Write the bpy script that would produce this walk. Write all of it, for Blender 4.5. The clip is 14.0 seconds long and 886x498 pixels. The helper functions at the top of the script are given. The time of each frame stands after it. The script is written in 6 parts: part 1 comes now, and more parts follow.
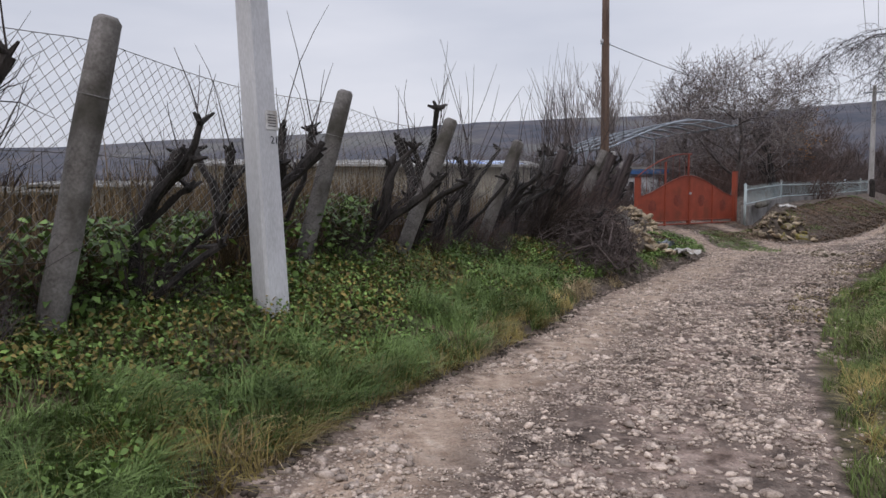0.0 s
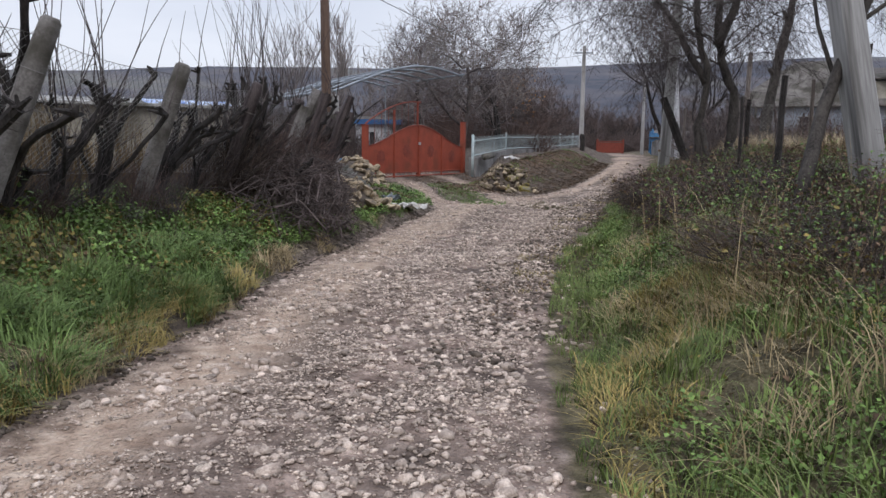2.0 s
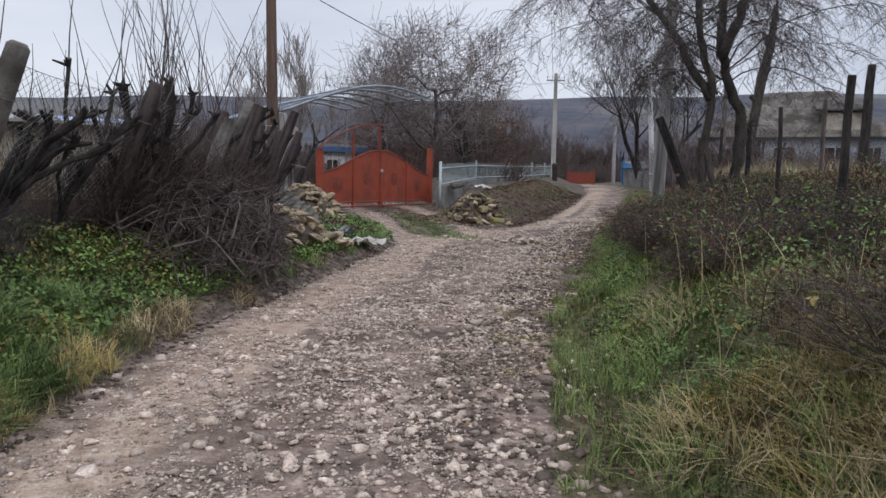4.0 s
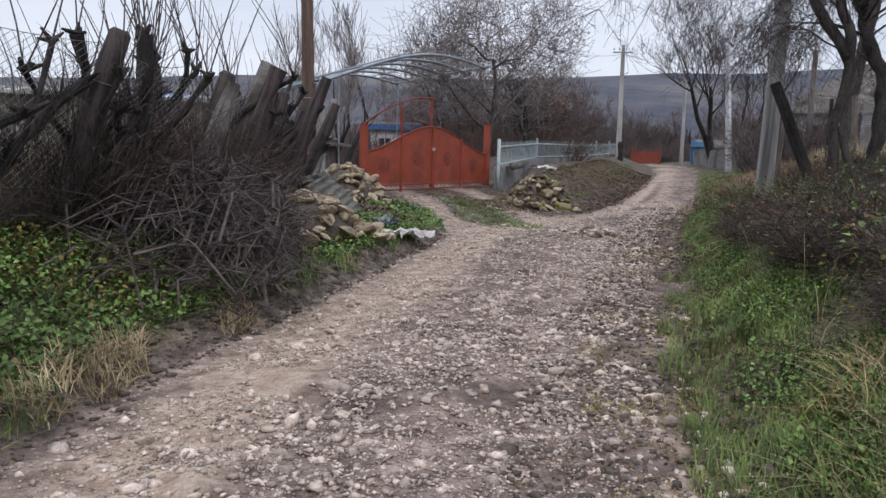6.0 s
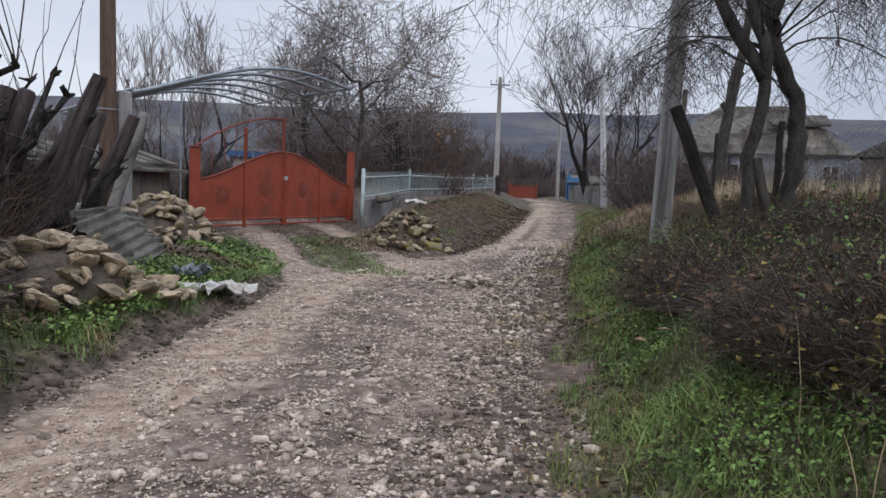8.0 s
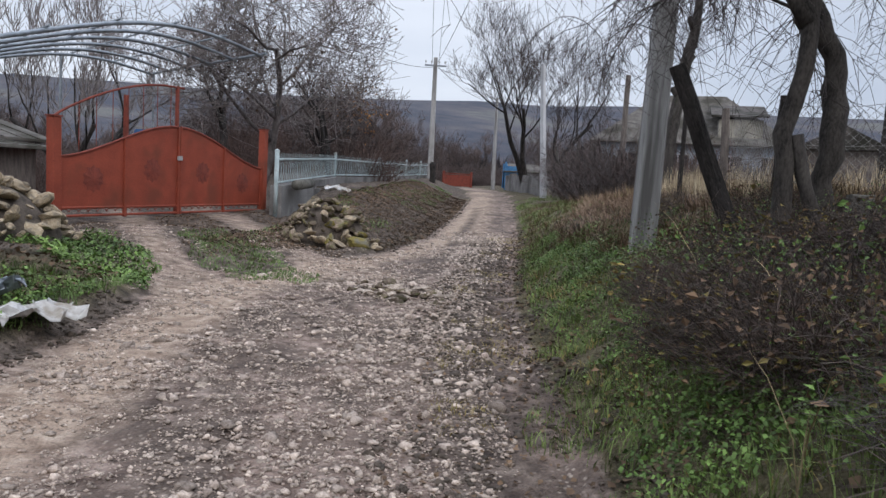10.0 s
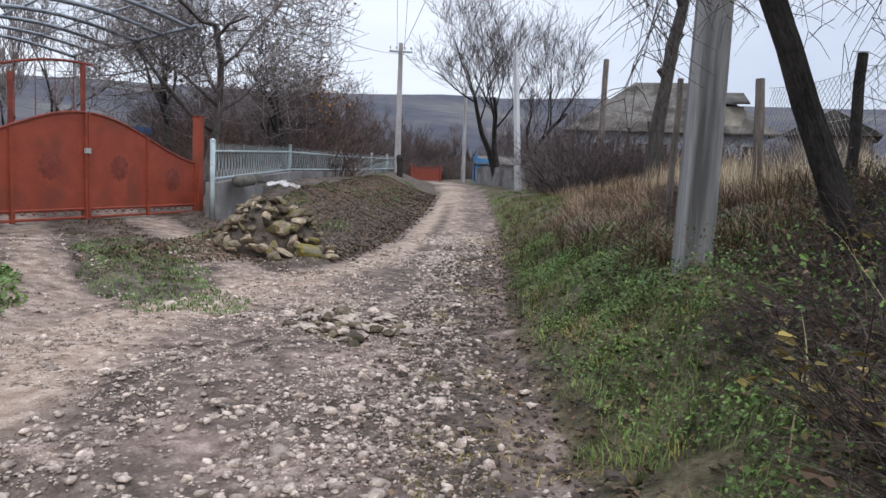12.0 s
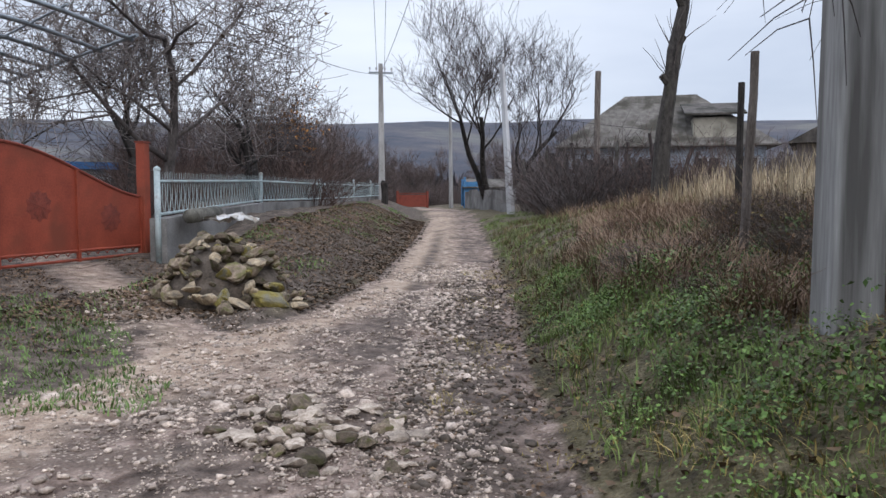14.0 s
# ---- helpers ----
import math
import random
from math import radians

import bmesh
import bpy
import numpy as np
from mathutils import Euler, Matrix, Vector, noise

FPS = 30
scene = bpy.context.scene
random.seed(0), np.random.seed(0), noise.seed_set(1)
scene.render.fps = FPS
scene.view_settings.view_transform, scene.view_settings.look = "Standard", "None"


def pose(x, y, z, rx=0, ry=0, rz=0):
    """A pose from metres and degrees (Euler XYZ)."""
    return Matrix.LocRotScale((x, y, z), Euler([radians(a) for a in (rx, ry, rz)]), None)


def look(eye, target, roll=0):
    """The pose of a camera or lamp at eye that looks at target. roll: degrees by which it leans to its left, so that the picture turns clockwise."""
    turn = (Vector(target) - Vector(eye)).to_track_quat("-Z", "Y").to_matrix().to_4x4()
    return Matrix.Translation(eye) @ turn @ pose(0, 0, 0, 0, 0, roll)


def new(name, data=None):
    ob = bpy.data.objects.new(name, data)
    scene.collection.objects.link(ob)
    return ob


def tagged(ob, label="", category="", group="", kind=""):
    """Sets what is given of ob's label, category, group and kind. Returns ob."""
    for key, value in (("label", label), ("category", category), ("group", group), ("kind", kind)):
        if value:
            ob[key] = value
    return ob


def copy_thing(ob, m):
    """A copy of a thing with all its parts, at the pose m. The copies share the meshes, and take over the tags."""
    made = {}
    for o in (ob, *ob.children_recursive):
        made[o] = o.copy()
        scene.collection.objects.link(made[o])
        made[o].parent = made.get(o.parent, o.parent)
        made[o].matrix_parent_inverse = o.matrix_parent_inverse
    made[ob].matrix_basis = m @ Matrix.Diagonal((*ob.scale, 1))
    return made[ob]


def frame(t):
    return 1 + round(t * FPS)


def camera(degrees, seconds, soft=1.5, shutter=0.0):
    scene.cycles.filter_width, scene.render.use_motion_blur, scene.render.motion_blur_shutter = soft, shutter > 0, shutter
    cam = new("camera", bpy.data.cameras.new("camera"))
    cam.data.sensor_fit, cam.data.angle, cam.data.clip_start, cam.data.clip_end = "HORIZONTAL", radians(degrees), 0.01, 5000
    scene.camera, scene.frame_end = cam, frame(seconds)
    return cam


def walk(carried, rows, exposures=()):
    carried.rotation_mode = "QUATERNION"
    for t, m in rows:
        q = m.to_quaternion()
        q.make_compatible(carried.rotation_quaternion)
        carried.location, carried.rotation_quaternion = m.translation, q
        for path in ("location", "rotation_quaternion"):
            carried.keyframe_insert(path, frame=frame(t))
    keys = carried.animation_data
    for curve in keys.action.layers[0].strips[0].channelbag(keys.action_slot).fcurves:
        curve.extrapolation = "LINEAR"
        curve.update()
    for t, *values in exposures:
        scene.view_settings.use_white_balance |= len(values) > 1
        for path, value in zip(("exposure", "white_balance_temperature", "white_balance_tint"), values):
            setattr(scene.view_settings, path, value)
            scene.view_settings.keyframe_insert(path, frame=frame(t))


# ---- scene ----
cam = camera(63.4, 14.0, soft=1.5)
METRES, EYE, TILT, LEAN, TURN = 15.5, 1.352, 0.0, 0.0, 0.0
ROWS = [
    (0.0, 0.0, 0.0, 0.0, -0.0, -4.49, 0.02),
    (0.5, 0.0127, 0.0316, 0.0002, -3.84, -7.04, -1.85),
    (1.0, 0.0272, 0.0621, -0.0001, -10.77, -8.11, -0.59),
    (1.5, 0.0448, 0.092, -0.0006, -14.74, -5.74, -1.17),
    (2.0, 0.0596, 0.1244, -0.0046, -20.19, -8.21, -0.91),
    (2.5, 0.0753, 0.1556, -0.0055, -19.75, -5.1, -0.46),
    (3.0, 0.0887, 0.1864, -0.0086, -23.35, -4.46, -1.16),
    (5.5, 0.1504, 0.3492, -0.011, -19.29, -7.8, -1.39),
    (6.0, 0.1623, 0.3765, -0.0099, -18.22, -7.5, -1.35),
    (6.5, 0.1881, 0.4065, -0.0099, -22.3, -5.05, -3.69),
    (7.0, 0.21, 0.4399, -0.0102, -30.41, -5.32, -3.06),
    (7.5, 0.2283, 0.4731, -0.0087, -27.27, -4.78, -2.16),
    (10.0, 0.3197, 0.632, -0.0111, -32.91, -5.37, -3.25),
    (10.5, 0.342, 0.6662, -0.0103, -36.11, -7.57, -0.9),
    (11.0, 0.3586, 0.6951, -0.0118, -35.4, -8.28, -1.85),
    (11.5, 0.382, 0.7207, -0.0117, -31.89, -7.39, -3.74),
    (12.0, 0.3971, 0.7522, -0.0125, -35.45, -5.71, -2.41),
    (12.5, 0.4186, 0.7802, -0.0112, -36.59, -5.65, -1.73),
    (13.0, 0.4332, 0.809, -0.0132, -34.84, -4.09, -1.19),
    (13.5, 0.4528, 0.8356, -0.0117, -32.34, -4.54, -0.41),
    (14.0, 0.4697, 0.8605, -0.0147, -36.52, -3.64, -0.02),
]
walk(cam, [(t, pose(0, 0, EYE, TILT, LEAN, TURN) @ pose(METRES * x, METRES * y, METRES * z, 90 + pitch, roll, yaw)) for t, x, y, z, yaw, pitch, roll in ROWS],
     [(0.0, -0.05, 6500, 14), (0.5, -0.05, 6500, 14), (1.5, 0.10, 6350, 13), (2.5, 0.18, 6300, 11.5), (3.0, 0.03, 6300, 11.5), (5.5, 0.12, 6300, 11.5), (6.0, 0.19, 6250, 11.5), (6.5, 0.22, 6200, 11.5), (7.0, 0.06, 6200, 11), (7.5, 0.05, 6250, 11), (10.0, 0.15, 6200, 10), (11.0, 0.29, 6250, 11),
      (12.0, 0.38, 6200, 10.5), (12.5, 0.28, 6200, 10.5), (13.5, 0.25, 6150, 10), (14.0, 0.31, 6150, 10)])

# ---- sky and sun: a closed November overcast ----
world = bpy.data.worlds.new("overcast_sky")
scene.world = world
world.use_nodes = True
wn, wl = world.node_tree.nodes, world.node_tree.links
wn.clear()
w_out, w_bg, w_mix = wn.new("ShaderNodeOutputWorld"), wn.new("ShaderNodeBackground"), wn.new("ShaderNodeMix")
w_sky, w_scale, w_noise, w_ramp = wn.new("ShaderNodeTexSky"), wn.new("ShaderNodeVectorMath"), wn.new("ShaderNodeTexNoise"), wn.new("ShaderNodeValToRGB")
w_co, w_map = wn.new("ShaderNodeTexCoord"), wn.new("ShaderNodeMapping")
w_sky.sky_type, w_sky.sun_disc = "NISHITA", False
w_sky.sun_elevation, w_sky.sun_rotation, w_sky.dust_density = radians(32), radians(200), 4.0
w_scale.operation = "SCALE"
w_scale.inputs["Scale"].default_value = 0.09
w_map.inputs["Scale"].default_value = (1.0, 1.0, 4.5)
w_noise.inputs["Scale"].default_value, w_noise.inputs["Detail"].default_value, w_noise.inputs["Roughness"].default_value = 1.5, 5.0, 0.5
w_ramp.color_ramp.elements[0].position, w_ramp.color_ramp.elements[0].color = 0.30, (0.54, 0.59, 0.69, 1)
w_ramp.color_ramp.elements[1].position, w_ramp.color_ramp.elements[1].color = 0.70, (0.82, 0.85, 0.92, 1)
w_mix.data_type = "RGBA"
w_mix.inputs["Factor"].default_value = 0.86
wl.new(w_sky.outputs["Color"], w_scale.inputs[0])
wl.new(w_co.outputs["Generated"], w_map.inputs["Vector"])
wl.new(w_map.outputs["Vector"], w_noise.inputs["Vector"])
wl.new(w_noise.outputs["Fac"], w_ramp.inputs["Fac"])
wl.new(w_scale.outputs["Vector"], w_mix.inputs["A"])
wl.new(w_ramp.outputs["Color"], w_mix.inputs["B"])
# an overcast sky is brightest overhead
w_sep, w_up, w_mul = wn.new("ShaderNodeSeparateXYZ"), wn.new("ShaderNodeMapRange"), wn.new("ShaderNodeVectorMath")
w_up.interpolation_type = "SMOOTHSTEP"
w_up.inputs["From Min"].default_value, w_up.inputs["From Max"].default_value, w_up.inputs["To Min"].default_value, w_up.inputs["To Max"].default_value = 0.30, 0.85, 1.0, 2.5
w_mul.operation = "SCALE"
wl.new(w_co.outputs["Generated"], w_sep.inputs["Vector"])
wl.new(w_sep.outputs["Z"], w_up.inputs["Value"])
wl.new(w_mix.outputs["Result"], w_mul.inputs[0])
wl.new(w_up.outputs["Result"], w_mul.inputs["Scale"])
wl.new(w_mul.outputs["Vector"], w_bg.inputs["Color"])
wl.new(w_bg.outputs["Background"], w_out.inputs["Surface"])
w_bg.inputs["Strength"].default_value = 1.0
sun = new("sun", bpy.data.lights.new("sun", "SUN"))
sun.data.energy, sun.data.angle, sun.data.color = 0.6, radians(25), (1.0, 0.96, 0.9)
sun.matrix_world = look((-8, -22, 18), (0, 0, 0))


# ---- materials ----
def material(name, dark, light, scale=8.0, rough=0.9, bump=0.3, fine=60.0, stain=None, stain_scale=1.2, stain_at=0.55, metal=0.0, island=0.0, random_tint=0.0, stretch=(1, 1, 1), bump_distance=0.02):
    """A surface from two noises (broad and fine), a stain layer of its own shape, and relief from both."""
    m = bpy.data.materials.new(name)
    m.use_nodes = True
    n, l = m.node_tree.nodes, m.node_tree.links
    b = n["Principled BSDF"]
    b.inputs["Roughness"].default_value, b.inputs["Metallic"].default_value = rough, metal
    b.inputs["Specular IOR Level"].default_value = 0.25
    co, mp = n.new("ShaderNodeTexCoord"), n.new("ShaderNodeMapping")
    mp.inputs["Scale"].default_value = stretch
    l.new(co.outputs["Object"], mp.inputs["Vector"])
    n1, n2 = n.new("ShaderNodeTexNoise"), n.new("ShaderNodeTexNoise")
    n1.inputs["Scale"].default_value, n1.inputs["Detail"].default_value = scale, 4.0
    n2.inputs["Scale"].default_value, n2.inputs["Detail"].default_value = fine, 3.0
    for q in (n1, n2):
        l.new(mp.outputs["Vector"], q.inputs["Vector"])
    add = n.new("ShaderNodeMath")
    add.operation = "MULTIPLY_ADD"
    add.inputs[1].default_value = 0.45
    l.new(n2.outputs["Fac"], add.inputs[0])
    half = n.new("ShaderNodeMath")
    half.operation = "MULTIPLY"
    half.inputs[1].default_value = 0.6
    l.new(n1.outputs["Fac"], half.inputs[0])
    l.new(half.outputs[0], add.inputs[2])
    ramp = n.new("ShaderNodeValToRGB")
    ramp.color_ramp.elements[0].position, ramp.color_ramp.elements[0].color = 0.38, (*dark, 1)
    ramp.color_ramp.elements[1].position, ramp.color_ramp.elements[1].color = 0.66, (*light, 1)
    l.new(add.outputs[0], ramp.inputs["Fac"])
    colour = ramp.outputs["Color"]
    if stain:
        n3, r3, mx = n.new("ShaderNodeTexNoise"), n.new("ShaderNodeValToRGB"), n.new("ShaderNodeMix")
        n3.inputs["Scale"].default_value, n3.inputs["Detail"].default_value = stain_scale, 6.0
        l.new(mp.outputs["Vector"], n3.inputs["Vector"])
        r3.color_ramp.elements[0].position, r3.color_ramp.elements[1].position = stain_at - 0.07, stain_at + 0.09
        l.new(n3.outputs["Fac"], r3.inputs["Fac"])
        mx.data_type = "RGBA"
        l.new(r3.outputs["Color"], mx.inputs["Factor"])
        l.new(colour, mx.inputs["A"])
        mx.inputs["B"].default_value = (*stain, 1)
        colour = mx.outputs["Result"]
    if island or random_tint:
        hs, mr = n.new("ShaderNodeHueSaturation"), n.new("ShaderNodeMapRange")
        src = n.new("ShaderNodeNewGeometry").outputs["Random Per Island"] if island else n.new("ShaderNodeObjectInfo").outputs["Random"]
        k = island or random_tint
        mr.inputs["To Min"].default_value, mr.inputs["To Max"].default_value = 1 - k, 1 + k
        l.new(src, mr.inputs["Value"])
        l.new(mr.outputs["Result"], hs.inputs["Value"])
        l.new(colour, hs.inputs["Color"])
        colour = hs.outputs["Color"]
    l.new(colour, b.inputs["Base Color"])
    if bump:
        bp = n.new("ShaderNodeBump")
        bp.inputs["Strength"].default_value, bp.inputs["Distance"].default_value = bump, bump_distance
        l.new(add.outputs[0], bp.inputs["Height"])
        l.new(bp.outputs["Normal"], b.inputs["Normal"])
    return m


def ground_material():
    """Soil, gravel road, pale wheel track, dark bank soil and haze-tinted far slopes, blended by the ground's own zones
    with ragged borders.
    """
    m = bpy.data.materials.new("earth_and_gravel")
    m.use_nodes = True
    n, l = m.node_tree.nodes, m.node_tree.links
    b = n["Principled BSDF"]
    b.inputs["Roughness"].default_value = 0.92
    b.inputs["Specular IOR Level"].default_value = 0.2
    co = n.new("ShaderNodeTexCoord").outputs["Object"]

    def noise_at(scale, detail=5.0):
        q = n.new("ShaderNodeTexNoise")
        q.inputs["Scale"].default_value, q.inputs["Detail"].default_value = scale, detail
        l.new(co, q.inputs["Vector"])
        return q.outputs["Fac"]

    def ramp(src, *stops):
        r = n.new("ShaderNodeValToRGB")
        while len(r.color_ramp.elements) < len(stops):
            r.color_ramp.elements.new(0.5)
        for e, (p, c) in zip(r.color_ramp.elements, stops):
            e.position, e.color = p, (*c, 1)
        l.new(src, r.inputs["Fac"])
        return r.outputs["Color"]

    def mix(fac, a, c):
        x = n.new("ShaderNodeMix")
        x.data_type = "RGBA"
        l.new(fac, x.inputs["Factor"])
        l.new(a, x.inputs["A"])
        l.new(c, x.inputs["B"])
        return x.outputs["Result"]

    def zone(name, rag=0.5, sharp=0.12):
        a = n.new("ShaderNodeAttribute")
        a.attribute_name = name
        s = n.new("ShaderNodeMath")
        s.operation = "MULTIPLY_ADD"
        l.new(ragged, s.inputs[0])
        s.inputs[1].default_value = rag
        off = n.new("ShaderNodeMath")
        off.operation = "SUBTRACT"
        off.inputs[1].default_value = rag * 0.5
        l.new(a.outputs["Fac"], off.inputs[0])
        l.new(off.outputs[0], s.inputs[2])
        mr = n.new("ShaderNodeMapRange")
        mr.inputs["From Min"].default_value, mr.inputs["From Max"].default_value = 0.5 - sharp, 0.5 + sharp
        l.new(s.outputs[0], mr.inputs["Value"])
        return mr.outputs["Result"]

    ragged = noise_at(3.5, 8.0)
    broad, mid, fine = noise_at(0.9, 6.0), noise_at(7.0, 6.0), noise_at(45.0, 5.0)
    grass = ramp(mid, (0.35, (0.046, 0.038, 0.024)), (0.5, (0.085, 0.072, 0.040)), (0.68, (0.15, 0.124, 0.076)))
    mud = ramp(mid, (0.33, (0.085, 0.058, 0.046)), (0.52, (0.245, 0.182, 0.150)), (0.69, (0.40, 0.312, 0.262)))
    pale = ramp(mid, (0.32, (0.25, 0.178, 0.132)), (0.55, (0.385, 0.295, 0.225)), (0.72, (0.49, 0.40, 0.32)))
    soil = ramp(mid, (0.3, (0.040, 0.031, 0.025)), (0.52, (0.105, 0.082, 0.066)), (0.72, (0.20, 0.158, 0.128)))
    # woods and fields of the far slopes, blued to carry the haze of distance
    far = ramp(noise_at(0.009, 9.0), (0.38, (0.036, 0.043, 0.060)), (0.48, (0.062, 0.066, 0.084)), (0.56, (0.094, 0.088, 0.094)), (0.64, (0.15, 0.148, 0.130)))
    far_hazed_fine = ramp(noise_at(0.05, 9.0), (0.4, (0.038, 0.042, 0.058)), (0.62, (0.088, 0.080, 0.084)))
    vor = n.new("ShaderNodeTexVoronoi")
    vor.inputs["Scale"].default_value = 26.0
    l.new(co, vor.inputs["Vector"])
    pebble = ramp(vor.outputs["Distance"], (0.16, (0.45, 0.375, 0.31)), (0.34, (0.145, 0.108, 0.088)))
    patch = ramp(noise_at(2.2, 7.0), (0.46, (0, 0, 0)), (0.62, (1, 1, 1)))
    road = mix(patch, mud, pebble)
    wet = ramp(mid, (0.32, (0.048, 0.036, 0.030)), (0.58, (0.140, 0.107, 0.088)), (0.74, (0.26, 0.208, 0.172)))
    road = mix(ramp(noise_at(1.3, 7.0), (0.47, (0, 0, 0)), (0.58, (0.9, 0.9, 0.9))), road, wet)
    road = mix(zone("track", 0.9, 0.3), road, pale)
    road = mix(zone("damp", 0.9, 0.22), road, wet)
    base = mix(zone("bare", 0.8, 0.25), grass, soil)
    base = mix(zone("road", 0.55, 0.10), base, road)
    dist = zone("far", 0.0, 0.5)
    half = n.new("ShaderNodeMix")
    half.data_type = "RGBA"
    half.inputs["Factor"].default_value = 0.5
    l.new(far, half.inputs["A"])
    l.new(far_hazed_fine, half.inputs["B"])
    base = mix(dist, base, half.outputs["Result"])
    tint = n.new("ShaderNodeMix")
    tint.data_type, tint.blend_type = "RGBA", "OVERLAY"
    tint.inputs["Factor"].default_value = 0.35
    l.new(base, tint.inputs["A"])
    l.new(ramp(fine, (0.3, (0.25, 0.25, 0.25)), (0.7, (0.75, 0.75, 0.75))), tint.inputs["B"])
    l.new(tint.outputs["Result"], b.inputs["Base Color"])
    h = n.new("ShaderNodeMath")
    h.operation = "MULTIPLY_ADD"
    h.inputs[1].default_value = 0.5
    l.new(fine, h.inputs[0])
    l.new(mid, h.inputs[2])
    v2 = n.new("ShaderNodeTexVoronoi")
    v2.inputs["Scale"].default_value = 48.0
    l.new(co, v2.inputs["Vector"])
    for vo in (vor, v2):
        h2 = n.new("ShaderNodeMath")
        h2.operation = "MULTIPLY_ADD"
        h2.inputs[1].default_value = -0.55
        l.new(vo.outputs["Distance"], h2.inputs[0])
        l.new(h.outputs[0], h2.inputs[2])
        h = h2
    bp = n.new("ShaderNodeBump")
    bp.inputs["Strength"].default_value, bp.inputs["Distance"].default_value = 0.9, 0.03
    l.new(h.outputs[0], bp.inputs["Height"])
    l.new(bp.outputs["Normal"], b.inputs["Normal"])
    return m


GROUND = ground_material()
CONCRETE = material("weathered_concrete", (0.22, 0.21, 0.20), (0.40, 0.39, 0.385), 6, 0.9, 0.3, 70, stain=(0.17, 0.16, 0.15), stain_scale=1.6, stretch=(1, 1, 0.25))
PALE_CONCRETE = material("pale_concrete", (0.42, 0.42, 0.43), (0.58, 0.58, 0.60), 5, 0.85, 0.2, 80, stain=(0.33, 0.33, 0.33), stain_scale=1.2, stretch=(1, 1, 0.3))
STREAKED = material("streaked_pole_concrete", (0.20, 0.195, 0.19), (0.36, 0.355, 0.345), 5, 0.9, 0.4, 60, stain=(0.11, 0.105, 0.10), stain_scale=7, stain_at=0.56, stretch=(1, 1, 0.06))
POST_GREY = material("old_post_grey", (0.095, 0.087, 0.080), (0.22, 0.205, 0.195), 7, 0.95, 0.5, 50, stain=(0.06, 0.055, 0.045), stain_scale=2.2)
BARK = material("dark_bark", (0.009, 0.008, 0.0075), (0.046, 0.040, 0.037), 9, 0.95, 0.8, 70, stretch=(1, 1, 0.35))
BARK_GREY = material("grey_fruit_tree_bark", (0.045, 0.039, 0.037), (0.150, 0.130, 0.124), 9, 0.95, 0.7, 60, stretch=(1, 1, 0.4))
BARK_MOSS = material("mossy_bark", (0.015, 0.013, 0.012), (0.070, 0.062, 0.055), 9, 0.95, 0.8, 60, stain=(0.040, 0.042, 0.024), stain_scale=2.0, stain_at=0.62, stretch=(1, 1, 0.4))
TWIG = material("bare_twigs", (0.032, 0.026, 0.026), (0.10, 0.084, 0.080), 3, 0.9, 0, 20, island=0.3)
TWIG_PALE = material("pale_fruit_twigs", (0.10, 0.085, 0.08), (0.24, 0.21, 0.20), 3, 0.9, 0, 20, island=0.25)
TWIG_BROWN = material("brown_brush_twigs", (0.034, 0.022, 0.019), (0.120, 0.080, 0.068), 3, 0.9, 0, 20, island=0.45)
BRAMBLE = material("dark_bramble_canes", (0.022, 0.017, 0.014), (0.095, 0.072, 0.060), 3, 0.85, 0, 20, island=0.5)
TWIG_CUT = material("cut_branches", (0.030, 0.023, 0.022), (0.125, 0.098, 0.09), 4, 0.85, 0, 25, island=0.5)
LOG = material("dark_split_wood", (0.016, 0.012, 0.012), (0.082, 0.066, 0.064), 6, 0.9, 0.6, 50, stretch=(3, 3, 0.4))
WOOD = material("weathered_wood", (0.06, 0.05, 0.045), (0.20, 0.17, 0.15), 6, 0.9, 0.5, 60, stretch=(3, 3, 0.4))
POLE_WOOD = material("creosoted_pole_wood", (0.055, 0.036, 0.028), (0.15, 0.10, 0.075), 5, 0.85, 0.4, 50, stretch=(3, 3, 0.2))
RED_PAINT = material("rusty_red_paint", (0.195, 0.040, 0.023), (0.29, 0.064, 0.035), 3, 0.6, 0.15, 40, stain=(0.17, 0.045, 0.026), stain_scale=1.6, stain_at=0.58)
RED_DARK = material("rusted_red_steel", (0.12, 0.032, 0.022), (0.22, 0.05, 0.032), 8, 0.7, 0.3, 60)
PALE_PAINT = material("pale_blue_grey_paint", (0.23, 0.285, 0.295), (0.42, 0.485, 0.49), 5, 0.6, 0.2, 50, stain=(0.24, 0.22, 0.19), stain_scale=4, stain_at=0.62)
GALV = material("dull_galvanised_steel", (0.17, 0.19, 0.21), (0.30, 0.33, 0.36), 6, 0.5, 0.1, 60, metal=0.5)
WIRE = material("old_fence_wire", (0.14, 0.135, 0.13), (0.26, 0.25, 0.24), 20, 0.6, 0, 80, metal=0.4)
CABLE = material("black_cable", (0.02, 0.02, 0.022), (0.045, 0.045, 0.05), 10, 0.7, 0)
LIMESTONE = material("yellow_limestone", (0.21, 0.155, 0.095), (0.50, 0.41, 0.29), 6, 0.95, 0.6, 45, stain=(0.15, 0.125, 0.095), stain_scale=3.0, stain_at=0.55, random_tint=0.3)
GREYSTONE = material("grey_fieldstone", (0.072, 0.054, 0.040), (0.25, 0.195, 0.145), 6, 0.95, 0.6, 45, stain=(0.085, 0.080, 0.032), stain_scale=2.5, stain_at=0.55, random_tint=0.6)
MOSS_STONE = material("mossy_stone", (0.10, 0.085, 0.03), (0.26, 0.21, 0.06), 7, 0.95, 0.6, 50, stain=(0.16, 0.15, 0.12), stain_scale=3)
